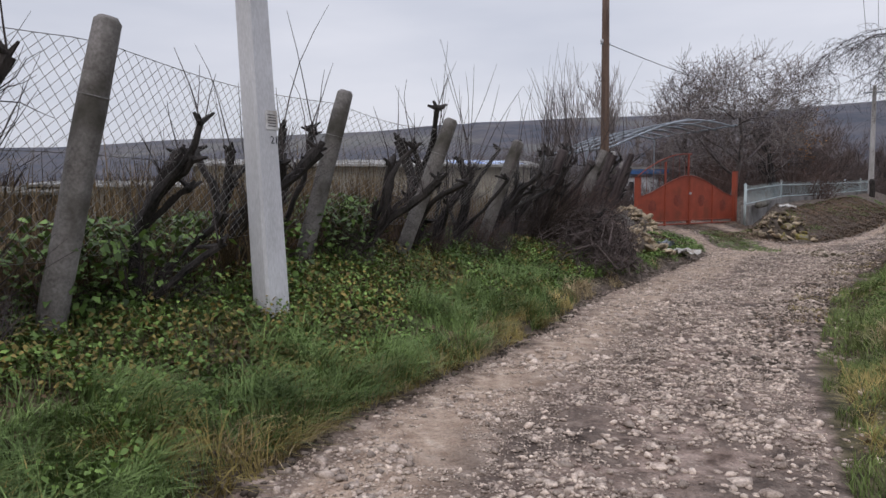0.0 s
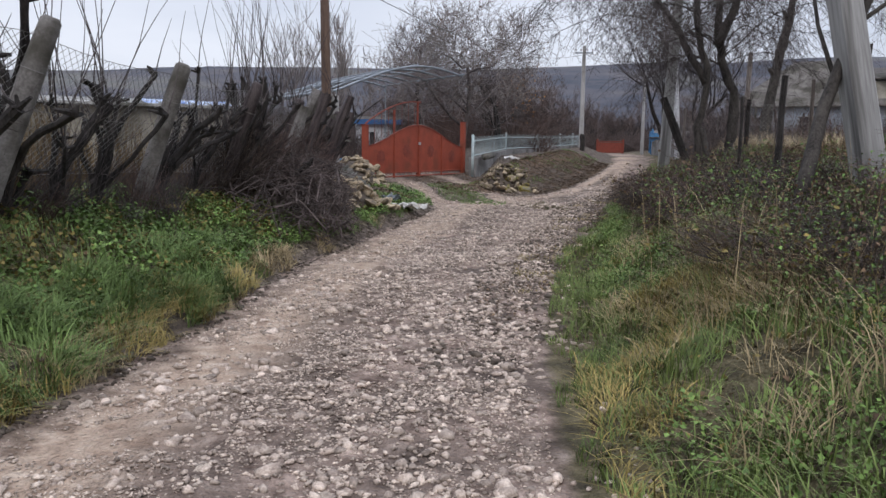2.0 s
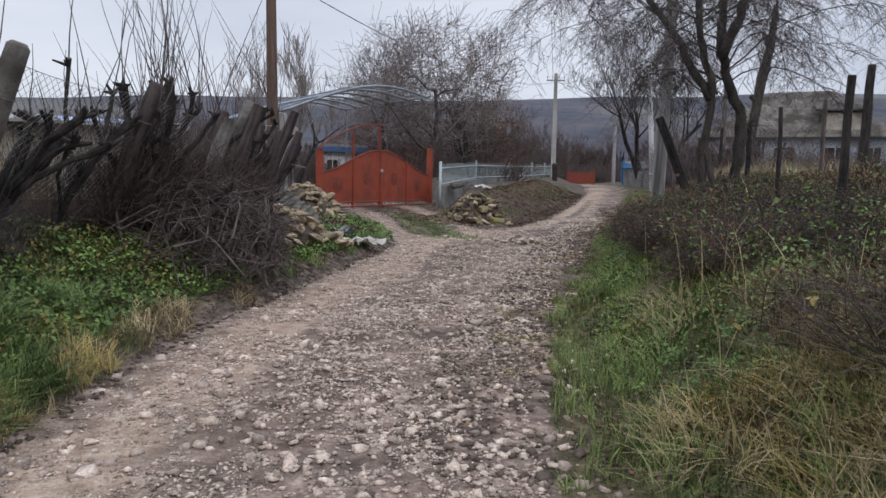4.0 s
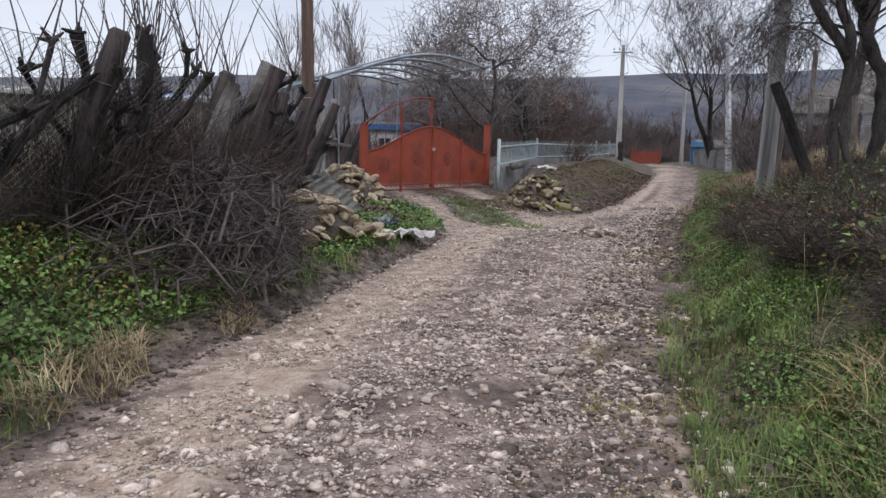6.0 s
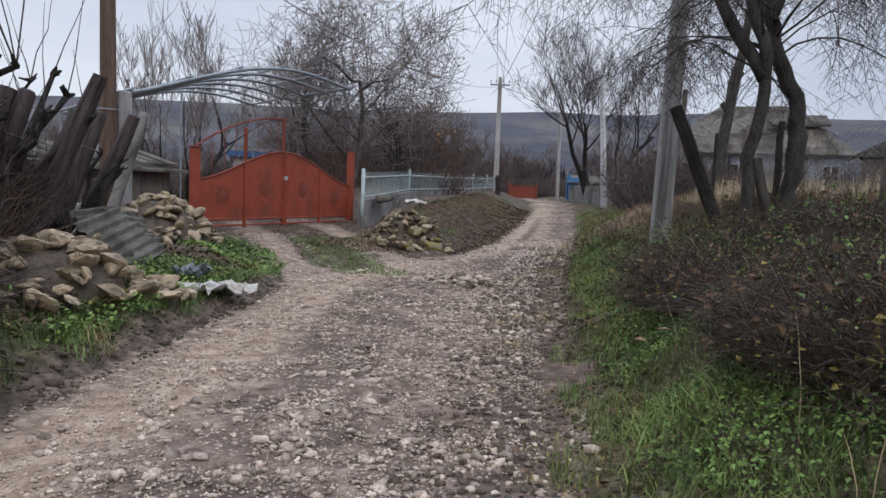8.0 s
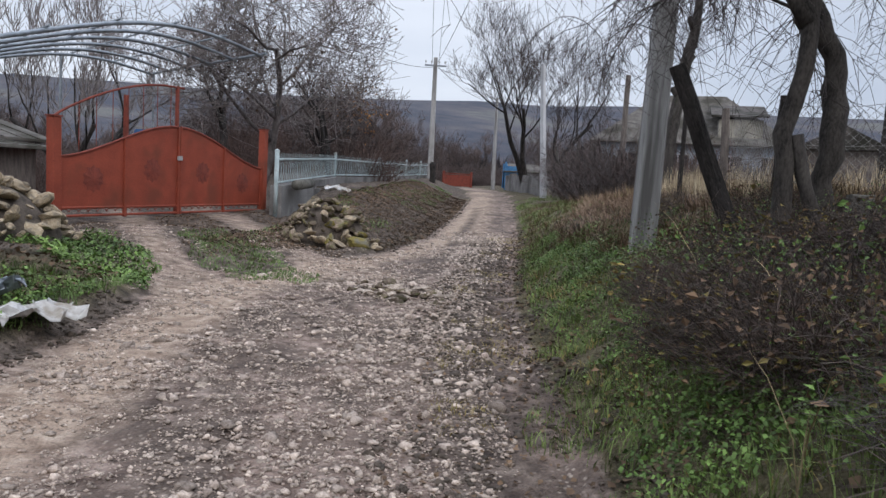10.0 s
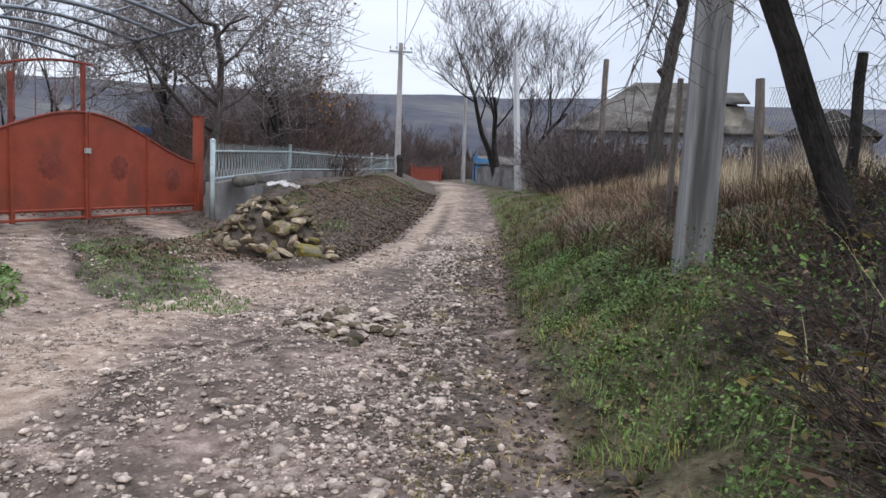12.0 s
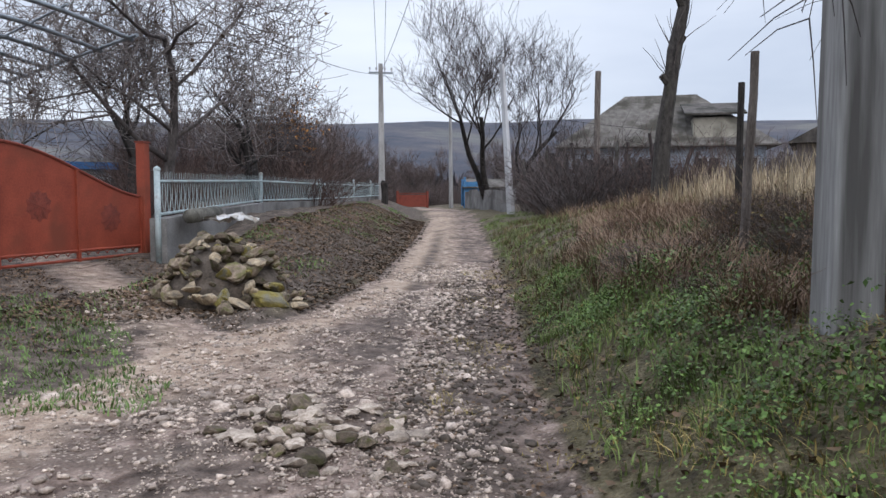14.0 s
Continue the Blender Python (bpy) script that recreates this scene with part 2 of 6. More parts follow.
STONE_PALE = material("pale_road_stone", (0.21, 0.165, 0.132), (0.50, 0.42, 0.345), 5, 0.95, 0.5, 40, random_tint=0.28)
ROAD_STONE = material("road_stones", (0.205, 0.158, 0.130), (0.54, 0.448, 0.375), 14, 0.95, 0.5, 90, island=0.45)
ROOF_PALE = material("pale_asbestos_roof", (0.20, 0.195, 0.185), (0.38, 0.375, 0.36), 3, 0.95, 0.3, 40, stain=(0.12, 0.115, 0.10), stain_scale=0.8)
SLATE = material("asbestos_cement_sheet", (0.075, 0.070, 0.060), (0.175, 0.165, 0.145), 7, 0.95, 0.4, 60, stain=(0.055, 0.055, 0.042), stain_scale=2)
ROOF_OLD = material("mossy_corrugated_roof", (0.075, 0.068, 0.060), (0.17, 0.155, 0.14), 3, 0.95, 0.4, 40, stain=(0.05, 0.045, 0.035), stain_scale=0.9)
WALL_WHITE = material("whitewashed_wall", (0.38, 0.38, 0.40), (0.60, 0.61, 0.64), 2, 0.9, 0.2, 40, stain=(0.27, 0.26, 0.25), stain_scale=0.8)
WALL_BLUE = material("pale_blue_limewash", (0.27, 0.32, 0.39), (0.42, 0.48, 0.56), 2, 0.9, 0.2, 40, stain=(0.30, 0.30, 0.31), stain_scale=0.9)
WALL_SHED = material("pale_plastered_shed_wall", (0.20, 0.185, 0.155), (0.36, 0.335, 0.28), 2, 0.95, 0.3, 40, stain=(0.13, 0.12, 0.10), stain_scale=0.9)
WALL_GREY = material("grey_shed_wall", (0.13, 0.125, 0.12), (0.25, 0.24, 0.23), 2, 0.95, 0.3, 40, stain=(0.08, 0.075, 0.07), stain_scale=0.8)
BLUE_PAINT = material("faded_blue_paint", (0.05, 0.16, 0.34), (0.10, 0.26, 0.46), 4, 0.6, 0.1, 40, stain=(0.12, 0.16, 0.2), stain_scale=3, stain_at=0.62)
TARP = material("blue_tarpaulin", (0.05, 0.13, 0.40), (0.42, 0.50, 0.62), 3.0, 0.5, 0.6, 7)
DARK_GLASS = material("dark_window_glass", (0.012, 0.014, 0.016), (0.03, 0.032, 0.036), 2, 0.15, 0)
WHITE_SHEET = material("dirty_white_plastic", (0.38, 0.37, 0.36), (0.62, 0.61, 0.60), 5, 0.6, 0.3, 30, stain=(0.30, 0.27, 0.23), stain_scale=6)
GRASS = material("green_grass", (0.058, 0.092, 0.026), (0.165, 0.238, 0.076), 1.2, 0.7, 0, 4, island=0.5)
GRASS_DARK = material("dark_verge_grass", (0.062, 0.090, 0.025), (0.185, 0.240, 0.072), 1.2, 0.7, 0, 4, island=0.5)
DRY = material("dry_straw_grass", (0.17, 0.125, 0.062), (0.40, 0.32, 0.19), 1.5, 0.85, 0, 5, island=0.45)
STRAW = material("bleached_straw", (0.26, 0.20, 0.125), (0.52, 0.43, 0.29), 1.5, 0.85, 0, 5, island=0.4)
RUSSET = material("russet_dead_grass", (0.105, 0.066, 0.042), (0.27, 0.185, 0.125), 1.5, 0.9, 0, 5, island=0.45)
GOLD = material("yellowed_grass", (0.15, 0.120, 0.034), (0.36, 0.28, 0.105), 1.5, 0.8, 0, 5, island=0.45)
DRY_DARK = material("brown_dead_grass", (0.050, 0.034, 0.018), (0.15, 0.105, 0.055), 1.5, 0.9, 0, 5, island=0.5)
LEAF = material("green_weed_leaves", (0.045, 0.085, 0.018), (0.160, 0.245, 0.060), 1.0, 0.6, 0, 6, island=0.55)
LEAF_IVY = material("dark_ivy_leaves", (0.032, 0.062, 0.012), (0.122, 0.192, 0.046), 1.0, 0.55, 0, 6, island=0.6)
ROOF_DARK = material("dark_weathered_roof", (0.040, 0.036, 0.033), (0.115, 0.102, 0.092), 3, 0.95, 0.5, 40, stain=(0.03, 0.028, 0.022), stain_scale=0.9)
FASCIA_BLUE = material("dark_blue_fascia", (0.025, 0.075, 0.19), (0.05, 0.12, 0.26), 4, 0.6, 0.1, 40)
LEAF_OLIVE = material("yellowing_weed_leaves", (0.075, 0.066, 0.018), (0.215, 0.160, 0.048), 1.0, 0.7, 0, 6, island=0.5)
LEAF_FALLEN = material("fallen_brown_leaves", (0.055, 0.034, 0.022), (0.17, 0.11, 0.065), 3.0, 0.85, 0, 9, island=0.5)
LEAF_ORANGE = material("last_orange_leaves", (0.16, 0.065, 0.018), (0.34, 0.17, 0.045), 3.0, 0.8, 0, 9, island=0.4)
THICKET = material("brown_thicket", (0.055, 0.042, 0.040), (0.145, 0.112, 0.10), 0.6, 0.95, 0, 3, island=0.4)


# ---- mesh building ----
class Builder:
    """Collects vertices and faces of one mesh."""

    def __init__(self):
        self.v, self.f = [], []

    def add(self, verts, faces, m=None):
        k = len(self.v)
        self.v += [tuple(m @ Vector(p)) for p in verts] if m else [tuple(p) for p in verts]
        self.f += [tuple(i + k for i in f) for f in faces]
        return self

    def box(self, sx, sy, sz, m=None, bevel=0.0):
        """A box standing on its base's middle, with chamfered upright edges."""
        x, y = sx / 2, sy / 2
        if bevel:
            ring = [(x - bevel, -y), (x, -y + bevel), (x, y - bevel), (x - bevel, y), (-x + bevel, y), (-x, y - bevel), (-x, -y + bevel), (-x + bevel, -y)]
        else:
            ring = [(x, -y), (x, y), (-x, y), (-x, -y)]
        k = len(ring)
        t = 0.0 if not bevel else bevel
        levels = [(0, 1.0), (sz - t, 1.0)] + ([(sz, 1 - 2 * t / max(sx, sy))] if bevel else [])
        verts = [(px * s, py * s, z) for z, s in levels for px, py in ring]
        faces = [tuple(reversed(range(k))), tuple(range(k * (len(levels) - 1), k * len(levels)))]
        for r in range(len(levels) - 1):
            faces += [(r * k + i, r * k + (i + 1) % k, (r + 1) * k + (i + 1) % k, (r + 1) * k + i) for i in range(k)]
        return self.add(verts, faces, m)

    def tube(self, pts, radii, sides=6, cap=True, rough=0.0, rng=random):
        pts = [Vector(p) for p in pts]
        if not hasattr(radii, "__len__"):
            radii = [radii] * len(pts)
        verts = []
        side = None
        for i, p in enumerate(pts):
            d = (pts[min(i + 1, len(pts) - 1)] - pts[max(i - 1, 0)])
            d = d.normalized() if d.length > 1e-9 else Vector((0, 0, 1))
            if side is None:
                side = d.orthogonal().normalized()
            side = (side - d * side.dot(d))
            side = side.normalized() if side.length > 1e-6 else d.orthogonal().normalized()
            up = d.cross(side)
            for j in range(sides):
                a = 2 * math.pi * j / sides
                r = radii[i] * (1 + rough * (rng.random() - 0.5))
                verts.append(p + side * (r * math.cos(a)) + up * (r * math.sin(a)))
        faces = []
        for i in range(len(pts) - 1):
            faces += [(i * sides + j, i * sides + (j + 1) % sides, (i + 1) * sides + (j + 1) % sides, (i + 1) * sides + j) for j in range(sides)]
        if cap:
            faces += [tuple(reversed(range(sides))), tuple(range((len(pts) - 1) * sides, len(pts) * sides))]
        return self.add(verts, faces)

    def plate(self, outline, thick):
        """A flat sheet in the xz plane, given its outline, with thickness along y."""
        k = len(outline)
        verts = [(x, -thick / 2, z) for x, z in outline] + [(x, thick / 2, z) for x, z in outline]
        faces = [tuple(range(k)), tuple(reversed(range(k, 2 * k)))]
        faces += [(i, i + k, (i + 1) % k + k, (i + 1) % k) for i in range(k)]
        return self.add(verts, faces)

    def mesh(self, name, mat, smooth=False):
        me = bpy.data.meshes.new(name)
        me.from_pydata(self.v, [], self.f)
        if smooth:
            me.shade_smooth()
        me.materials.append(mat)
        return me


def part(name, builder, mat, parent=None, label="", smooth=False):
    ob = new(name, builder.mesh(name, mat, smooth))
    if parent is not None:
        ob.parent = parent
    return tagged(ob, label)


def thing(name, m, label, category, group="", kind=""):
    ob = new(name)
    ob.matrix_world = m
    return tagged(ob, label, category, group, kind)


def arrays(name, verts, faces, mat, label="", category="", kind="stuff"):
    """A mesh object from numpy arrays of vertices and equal-sized faces."""
    me = bpy.data.meshes.new(name)
    faces = np.asarray(faces, np.int32)
    k = faces.shape[1]
    me.vertices.add(len(verts))
    me.vertices.foreach_set("co", np.asarray(verts, np.float32).ravel())
    me.loops.add(faces.size)
    me.loops.foreach_set("vertex_index", faces.ravel())
    me.polygons.add(len(faces))
    me.polygons.foreach_set("loop_start", np.arange(0, faces.size, k, dtype=np.int32))
    me.update(calc_edges=True)
    me.materials.append(mat)
    return tagged(new(name, me), label, category, "", kind)


# ---- lie of the land ----
LEFT_EDGE = np.array([(-30, -9), (-6, -3.6), (0, -2.0), (3.4, -1.1), (4.6, -0.65), (6.4, 0.4), (8, 1.2), (10.6, 2.35), (12.6, 3.65), (15.3, 5.2), (17.8, 6.7), (19.4, 8.8), (20.5, 10.6), (22.7, 12.9), (29.5, 18.3), (36.5, 23.6), (41, 26.8), (50, 32.5), (60, 37.5), (70, 42)])
RIGHT_EDGE = np.array([(-30, -5), (-6, -1.0), (0, 0.75), (3.4, 2.0), (5.2, 2.8), (6.6, 3.5), (8.7, 4.7), (10.2, 5.6), (11.8, 6.85), (14.25, 8.4), (15.5, 9.3), (16.7, 10.2), (20.8, 13.6), (25.5, 17.3), (37, 26.2), (42, 30), (50, 35.4), (60, 40.5), (70, 45)])


def smooth(a, b, x):
    t = np.clip((x - a) / (b - a), 0, 1)
    return t * t * (3 - 2 * t)


def hash2(i, j, seed):
    h = np.sin(i * 127.1 + j * 311.7 + seed * 74.7) * 43758.5453
    return h - np.floor(h)


def bumps(x, y, scale, seed=0):
    """Value noise from 0 to 1, with features about scale metres wide."""
    x, y = x / scale, y / scale
    i, j = np.floor(x), np.floor(y)
    u, v = x - i, y - j
    u, v = u * u * (3 - 2 * u), v * v * (3 - 2 * v)
    return (hash2(i, j, seed) * (1 - u) + hash2(i + 1, j, seed) * u) * (1 - v) + (hash2(i, j + 1, seed) * (1 - u) + hash2(i + 1, j + 1, seed) * u) * v


def lateral(x, y):
    """Distances out from the road's two edges, negative inside the road."""
    return (np.interp(y, LEFT_EDGE[:, 0], LEFT_EDGE[:, 1]) - x) * 0.8, (x - np.interp(y, RIGHT_EDGE[:, 0], RIGHT_EDGE[:, 1])) * 0.8


def driveway(x, y):
    return smooth(5.4, 6.4, x) * smooth(16.8, 18.2, y) * (1 - smooth(9.9, 10.9, x - 0.15 * (y - 21))) * (1 - smooth(27, 30, y))


def land(x, y):
    """Height of the ground, in metres."""
    x, y = np.asarray(x, float), np.asarray(y, float)
    sl, sr = lateral(x, y)
    z = -0.13 + 0.88 * smooth(17, 50, y)
    lift = np.interp(y, [0, 6.3, 8, 9.5, 11.5, 14, 18, 20], [0.66, 0.68, 0.84, 0.84, 0.72, 0.45, 0.30, 0.24])
    verge = smooth(0.0, 0.22, sl) * 0.13 + lift * smooth(0.1, 1.65, sl) * 0.85 - 1.5 * smooth(2.4, 11, sl)
    drive = 0.30 * smooth(0.3, 3.6, sl)
    bank = 0.70 * smooth(0.0, 2.4, sl) + 0.10 * smooth(2.2, 5, sl)
    k = smooth(10.3, 12.0, x - 0.15 * (y - 21)) * smooth(18.5, 20.5, y)
    g = driveway(x, y)
    left = np.where(k > 0, 0, 0) + (1 - k) * ((1 - g) * verge + g * drive) + k * bank
    z = z + np.where(sl > 0, left, 0)
    rise = np.interp(y, [0, 3, 17, 22, 28, 40], [0.9, 1.0, 1.0, 0.95, 0.6, 0.25])
    z = z + np.where(sr > 0, rise * (0.70 * smooth(0.15, 1.45, sr) + 0.55 * smooth(1.3, 3.6, sr)), 0)
    inside = np.minimum(-sl, -sr)
    crown = smooth(0.0, 1.2, inside)
    near = 1 - smooth(60, 90, np.hypot(x - 8, y - 14))
    z = z + near * (0.05 * (bumps(x, y, 0.9, 3) - 0.5) + 0.03 * (bumps(x, y, 0.35, 5) - 0.5) + 0.05 * crown * (bumps(x, y, 0.19, 7) - 0.5) + 0.016 * crown * (bumps(x, y, 0.07, 9) - 0.5))
    z = z + np.where(sl > 0.2, 0.10 * (bumps(x, y, 0.6, 11) - 0.5), 0) * near + np.where(sr > 0.2, 0.18 * (bumps(x, y, 0.8, 13) - 0.5), 0) * near
    r = np.hypot(x - 8, y - 14)
    az = np.degrees(np.arctan2(x - 8, y - 14))
    ridge = np.interp(az, [-180, -60, -31, -22, -2, 10, 28, 46, 80, 180], [2, 2.5, 3.1, 3.9, 5.2, 5.75, 6.15, 6.35, 5.5, 2])
    hill = np.tan(np.radians(ridge)) * 1000 * (0.97 + 0.05 * (bumps(az * 1.0, r * 0, 7, 17) - 0.5))
    fall = -14 * smooth(65, 260, r)
    return z + fall + (hill + 14) * smooth(230, 1000, r) + 14 * (bumps(x, y, 160, 19) - 0.5) * smooth(180, 420, r) * (1 - smooth(700, 1000, r))


def spot(x, y, dz=0.0):
    return Vector((x, y, float(land(x, y)) + dz))


def graded(lo, hi, step, reach, growth):
    """Grid lines: even between lo and hi, then wider and wider out to the reach."""
    mid = list(np.arange(lo, hi + step / 2, step))
    out, s, v = [], step, hi
    while v < hi + reach:
        s *= growth
        v += s
        out.append(v)
    left, s, v = [], step, lo
    while v > lo - reach:
        s *= growth
        v -= s
        left.append(v)
    return np.array(left[::-1] + mid + out)


gx, gy = graded(-4.5, 15.5, 0.085, 2600, 1.09), graded(1.0, 27.0, 0.085, 2600, 1.09)
GX, GY = np.meshgrid(gx, gy)
GZ = land(GX, GY)
nx, ny = len(gx), len(gy)
idx = np.arange(nx * ny).reshape(ny, nx)
quads = np.stack([idx[:-1, :-1], idx[:-1, 1:], idx[1:, 1:], idx[1:, :-1]], -1).reshape(-1, 4)
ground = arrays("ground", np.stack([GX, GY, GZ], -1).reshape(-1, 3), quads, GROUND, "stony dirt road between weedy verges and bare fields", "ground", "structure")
SL, SR = lateral(GX, GY)
inside = np.minimum(-SL, 0.28 * smooth(8, 12, GY) - SR)
drive = driveway(GX, GY)
two_tracks = np.maximum(np.exp(-((SL + 0.55) / 0.42) ** 2), 0.55 * np.exp(-((SR + 0.7) / 0.3) ** 2) * smooth(18, 24, GY))
gate_tracks = np.clip(np.exp(-((GX - 7.0 - 0.05 * (GY - 20)) / 0.42) ** 2) + np.exp(-((GX - 9.2 + 0.05 * (GY - 20)) / 0.5) ** 2) + 0.55 * (1 - smooth(18.2, 19.6, GY - 0.25 * (GX - 7))), 0, 1)
zones = {
    "road": np.maximum(smooth(-0.22, 0.22, inside), drive * gate_tracks),
    "track": np.where(inside > -0.1, two_tracks, 0) + 0.5 * drive * gate_tracks,
    "bare": np.maximum(drive * 0.95, np.maximum(np.maximum(smooth(17, 19, GY) * smooth(0.0, 0.4, SL) * (1 - 0.35 * bumps(GX, GY, 1.1, 23)), smooth(1.1, 1.7, SL) * (1 - smooth(5, 9, SL))), np.maximum(np.exp(-((SL - 0.02) / 0.16) ** 2) * 0.9, np.maximum(0.55 * smooth(0.7, 1.4, SR), 0.2 * np.exp(-((SR - 0.2) / 0.24) ** 2))))),
    "damp": np.clip(0.85 * np.exp(-((SR + 0.22) / 0.26) ** 2) * smooth(8, 11, GY) * (1 - smooth(21, 24, GY)) + 0.7 * np.exp(-((SR + 1.05) / 0.22) ** 2) * smooth(16, 18, GY) * (1 - smooth(32, 38, GY)) + 0.5 * np.exp(-((SR + 1.5) / 0.5) ** 2) * (1 - smooth(9, 12, GY)) + 0.75 * drive * smooth(19.6, 20.8, GY - 0.6 * (GX - 8)) * (1 - 0.8 * gate_tracks), 0, 1),
    # fades in the haze-tinted slope colour with distance
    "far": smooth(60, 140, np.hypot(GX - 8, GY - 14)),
}
for key, value in zones.items():
    attr = ground.data.attributes.new(key, "FLOAT", "POINT")
    attr.data.foreach_set("value", value.astype(np.float32).ravel())
ground.data.shade_smooth()


# ---- poles and wires ----
def upright(x, y, top, dz=-0.3):
    """A pose at the ground whose z axis points to the given top, and the length to it."""
    base = spot(x, y, dz)
    d = Vector(top) - base
    return Matrix.Translation(base) @ d.to_track_quat("Z", "Y").to_matrix().to_4x4(), d.length


def concrete_pole(x, y, top, wide, deep, mat, label, turn=0.0, shrink=0.62):
    m, h = upright(x, y, top)
    ob = thing("utility_pole", m @ pose(0, 0, 0, 0, 0, turn), label, "utility pole", "poles along the road")
    b = Builder()
    x0, y0, c = wide / 2, deep / 2, 0.02
    levels = 10
    for i in range(levels + 1):
        k = 1 - (1 - shrink) * i / levels
        z = h * i / levels
        b.v += [((px) * k, (py) * k, z) for px, py in ((x0 - c, -y0), (x0, -y0 + c), (x0, y0 - c), (x0 - c, y0), (-x0 + c, y0), (-x0, y0 - c), (-x0, -y0 + c), (-x0 + c, -y0))]
    b.f += [(i * 8 + j, i * 8 + (j + 1) % 8, i * 8 + 8 + (j + 1) % 8, i * 8 + 8 + j) for i in range(levels) for j in range(8)]
    b.f += [tuple(range(levels * 8, levels * 8 + 8))]
    part("shaft", b, mat, ob)
    return ob, h


def crossarm(ob, h, turn=0.0):
    b = Builder().box(1.1, 0.08, 0.08, pose(0, 0, h - 0.45, 0, 0, turn))
    part("crossarm", b, GALV, ob, "short steel crossarm")
    for dx in (-0.5, -0.2, 0.2, 0.5):
        b = Builder()
        b.tube([(dx, 0, h - 0.37), (dx, 0, h - 0.28), (dx, 0, h - 0.26), (dx, 0, h - 0.16)], [0.012, 0.012, 0.05, 0.035], 8)
        b.v = [tuple(pose(0, 0, 0, 0, 0, turn) @ Vector(p)) for p in b.v]
        part("insulator", b, PALE_CONCRETE, ob, "white porcelain insulator")


near_pole, near_h = concrete_pole(-1.37, 5.75, (-1.80, 5.95, 8.2), 0.25, 0.19, PALE_CONCRETE, "pale square concrete utility pole with a paper notice", -8)
plate = Builder().box(0.125, 0.006, 0.15, pose(-0.045, 0.0895, 1.74))
notice = part("paper_notice", plate, WHITE_SHEET, near_pole, "small white printed paper notice")
for i in range(5):
    part("printed_line", Builder().box(0.085, 0.002, 0.006, pose(-0.045, 0.0937, 1.765 + 0.022 * i)), CABLE, notice)
number = bpy.data.curves.new("pole_number", "FONT")
number.body, number.size, number.extrude, number.align_x = "21", 0.085, 0.002, "CENTER"
number.materials.append(CABLE)
digits = new("painted_number", number)
digits.parent = near_pole
digits.matrix_local = pose(-0.062, 0.0895, 1.63, 90, 0, 180)
tagged(digits, "black painted pole number")

right_pole, _ = concrete_pole(10.71, 14.86, (11.2, 15.1, 8.5), 0.25, 0.22, STREAKED, "streaked grey square concrete utility pole in weeds", 28)
lane_pole, _ = concrete_pole(28.2, 36.6, (27.6, 36.6, 7.0), 0.30, 0.24, PALE_CONCRETE, "pale leaning concrete pole beside the lane")
corner_pole, corner_h = concrete_pole(24.9, 41.9, (24.8, 41.8, 7.5), 0.30, 0.24, CONCRETE, "grey concrete utility pole with crossarm and wires", 20)
crossarm(corner_pole, corner_h)
far_pole, far_h = concrete_pole(38.5, 54.5, (38.4, 54.5, 7.8), 0.28, 0.22, CONCRETE, "distant grey concrete utility pole by the bend")
strut, _ = concrete_pole(6.35, 6.2, (5.76, 6.9, 4.9), 0.25, 0.20, STREAKED, "thick leaning concrete pole strut on the bank", 30, 0.85)

m, h = upright(4.35, 19.3, (4.3, 19.4, 6.6))
wood_pole = thing("wooden_pole", m, "dark brown wooden utility pole on a concrete stub", "utility pole")
part("shaft", Builder().tube([(0, 0, 0.7 + i * (h - 0.7) / 8) for i in range(9)], [0.125 - 0.004 * i for i in range(9)], 12), POLE_WOOD, wood_pole, smooth=True)
part("concrete_stub", Builder().box(0.2, 0.2, 2.6, pose(-0.25, -0.05, 0), 0.02), CONCRETE, wood_pole, "grey concrete stub strapped to the pole")
for z in (1.3, 2.3):
    part("strap", Builder().tube([(-0.1 + 0.29 * math.cos(a), 0.16 * math.sin(a), z) for a in np.linspace(0, 2 * math.pi, 17)], 0.008, 4), GALV, wood_pole, "wire strap")
part("bracket", Builder().box(0.3, 0.05, 0.05, pose(0, 0, h - 1.35)), GALV, wood_pole, "steel bracket")
part("insulator", Builder().tube([(0.12, 0, h - 1.32), (0.12, 0, h - 1.26), (0.12, 0, h - 1.2)], [0.02, 0.05, 0.03], 8), PALE_CONCRETE, wood_pole, "white insulator")


def cable(a, c, sag, label="thin black overhead cable", r=0.011):
    a, c = Vector(a), Vector(c)
    pts = [a.lerp(c, i / 24) - Vector((0, 0, sag * 4 * (i / 24) * (1 - i / 24))) for i in range(25)]
    ob = part("overhead_cable", Builder().tube(pts, r, 4), CABLE)
    return tagged(ob, label, "cable", "overhead cables")


cable((4.35, 19.4, 5.3), (24.8, 41.7, 7.0), 0.9)
cable((24.8, 41.8, 7.05), (10.95, 15.2, 8.4), 0.5)
cable((24.6, 41.8, 7.2), (6.0, 12.0, 12.0), 0.4)
cable((25.0, 41.8, 7.2), (8.0, 14.0, 13.0), 0.4)
cable((24.9, 41.8, 7.1), (38.4, 54.5, 7.5), 0.5)
cable((24.9, 41.8, 7.0), (33.0, 33.0, 4.3), 0.4)

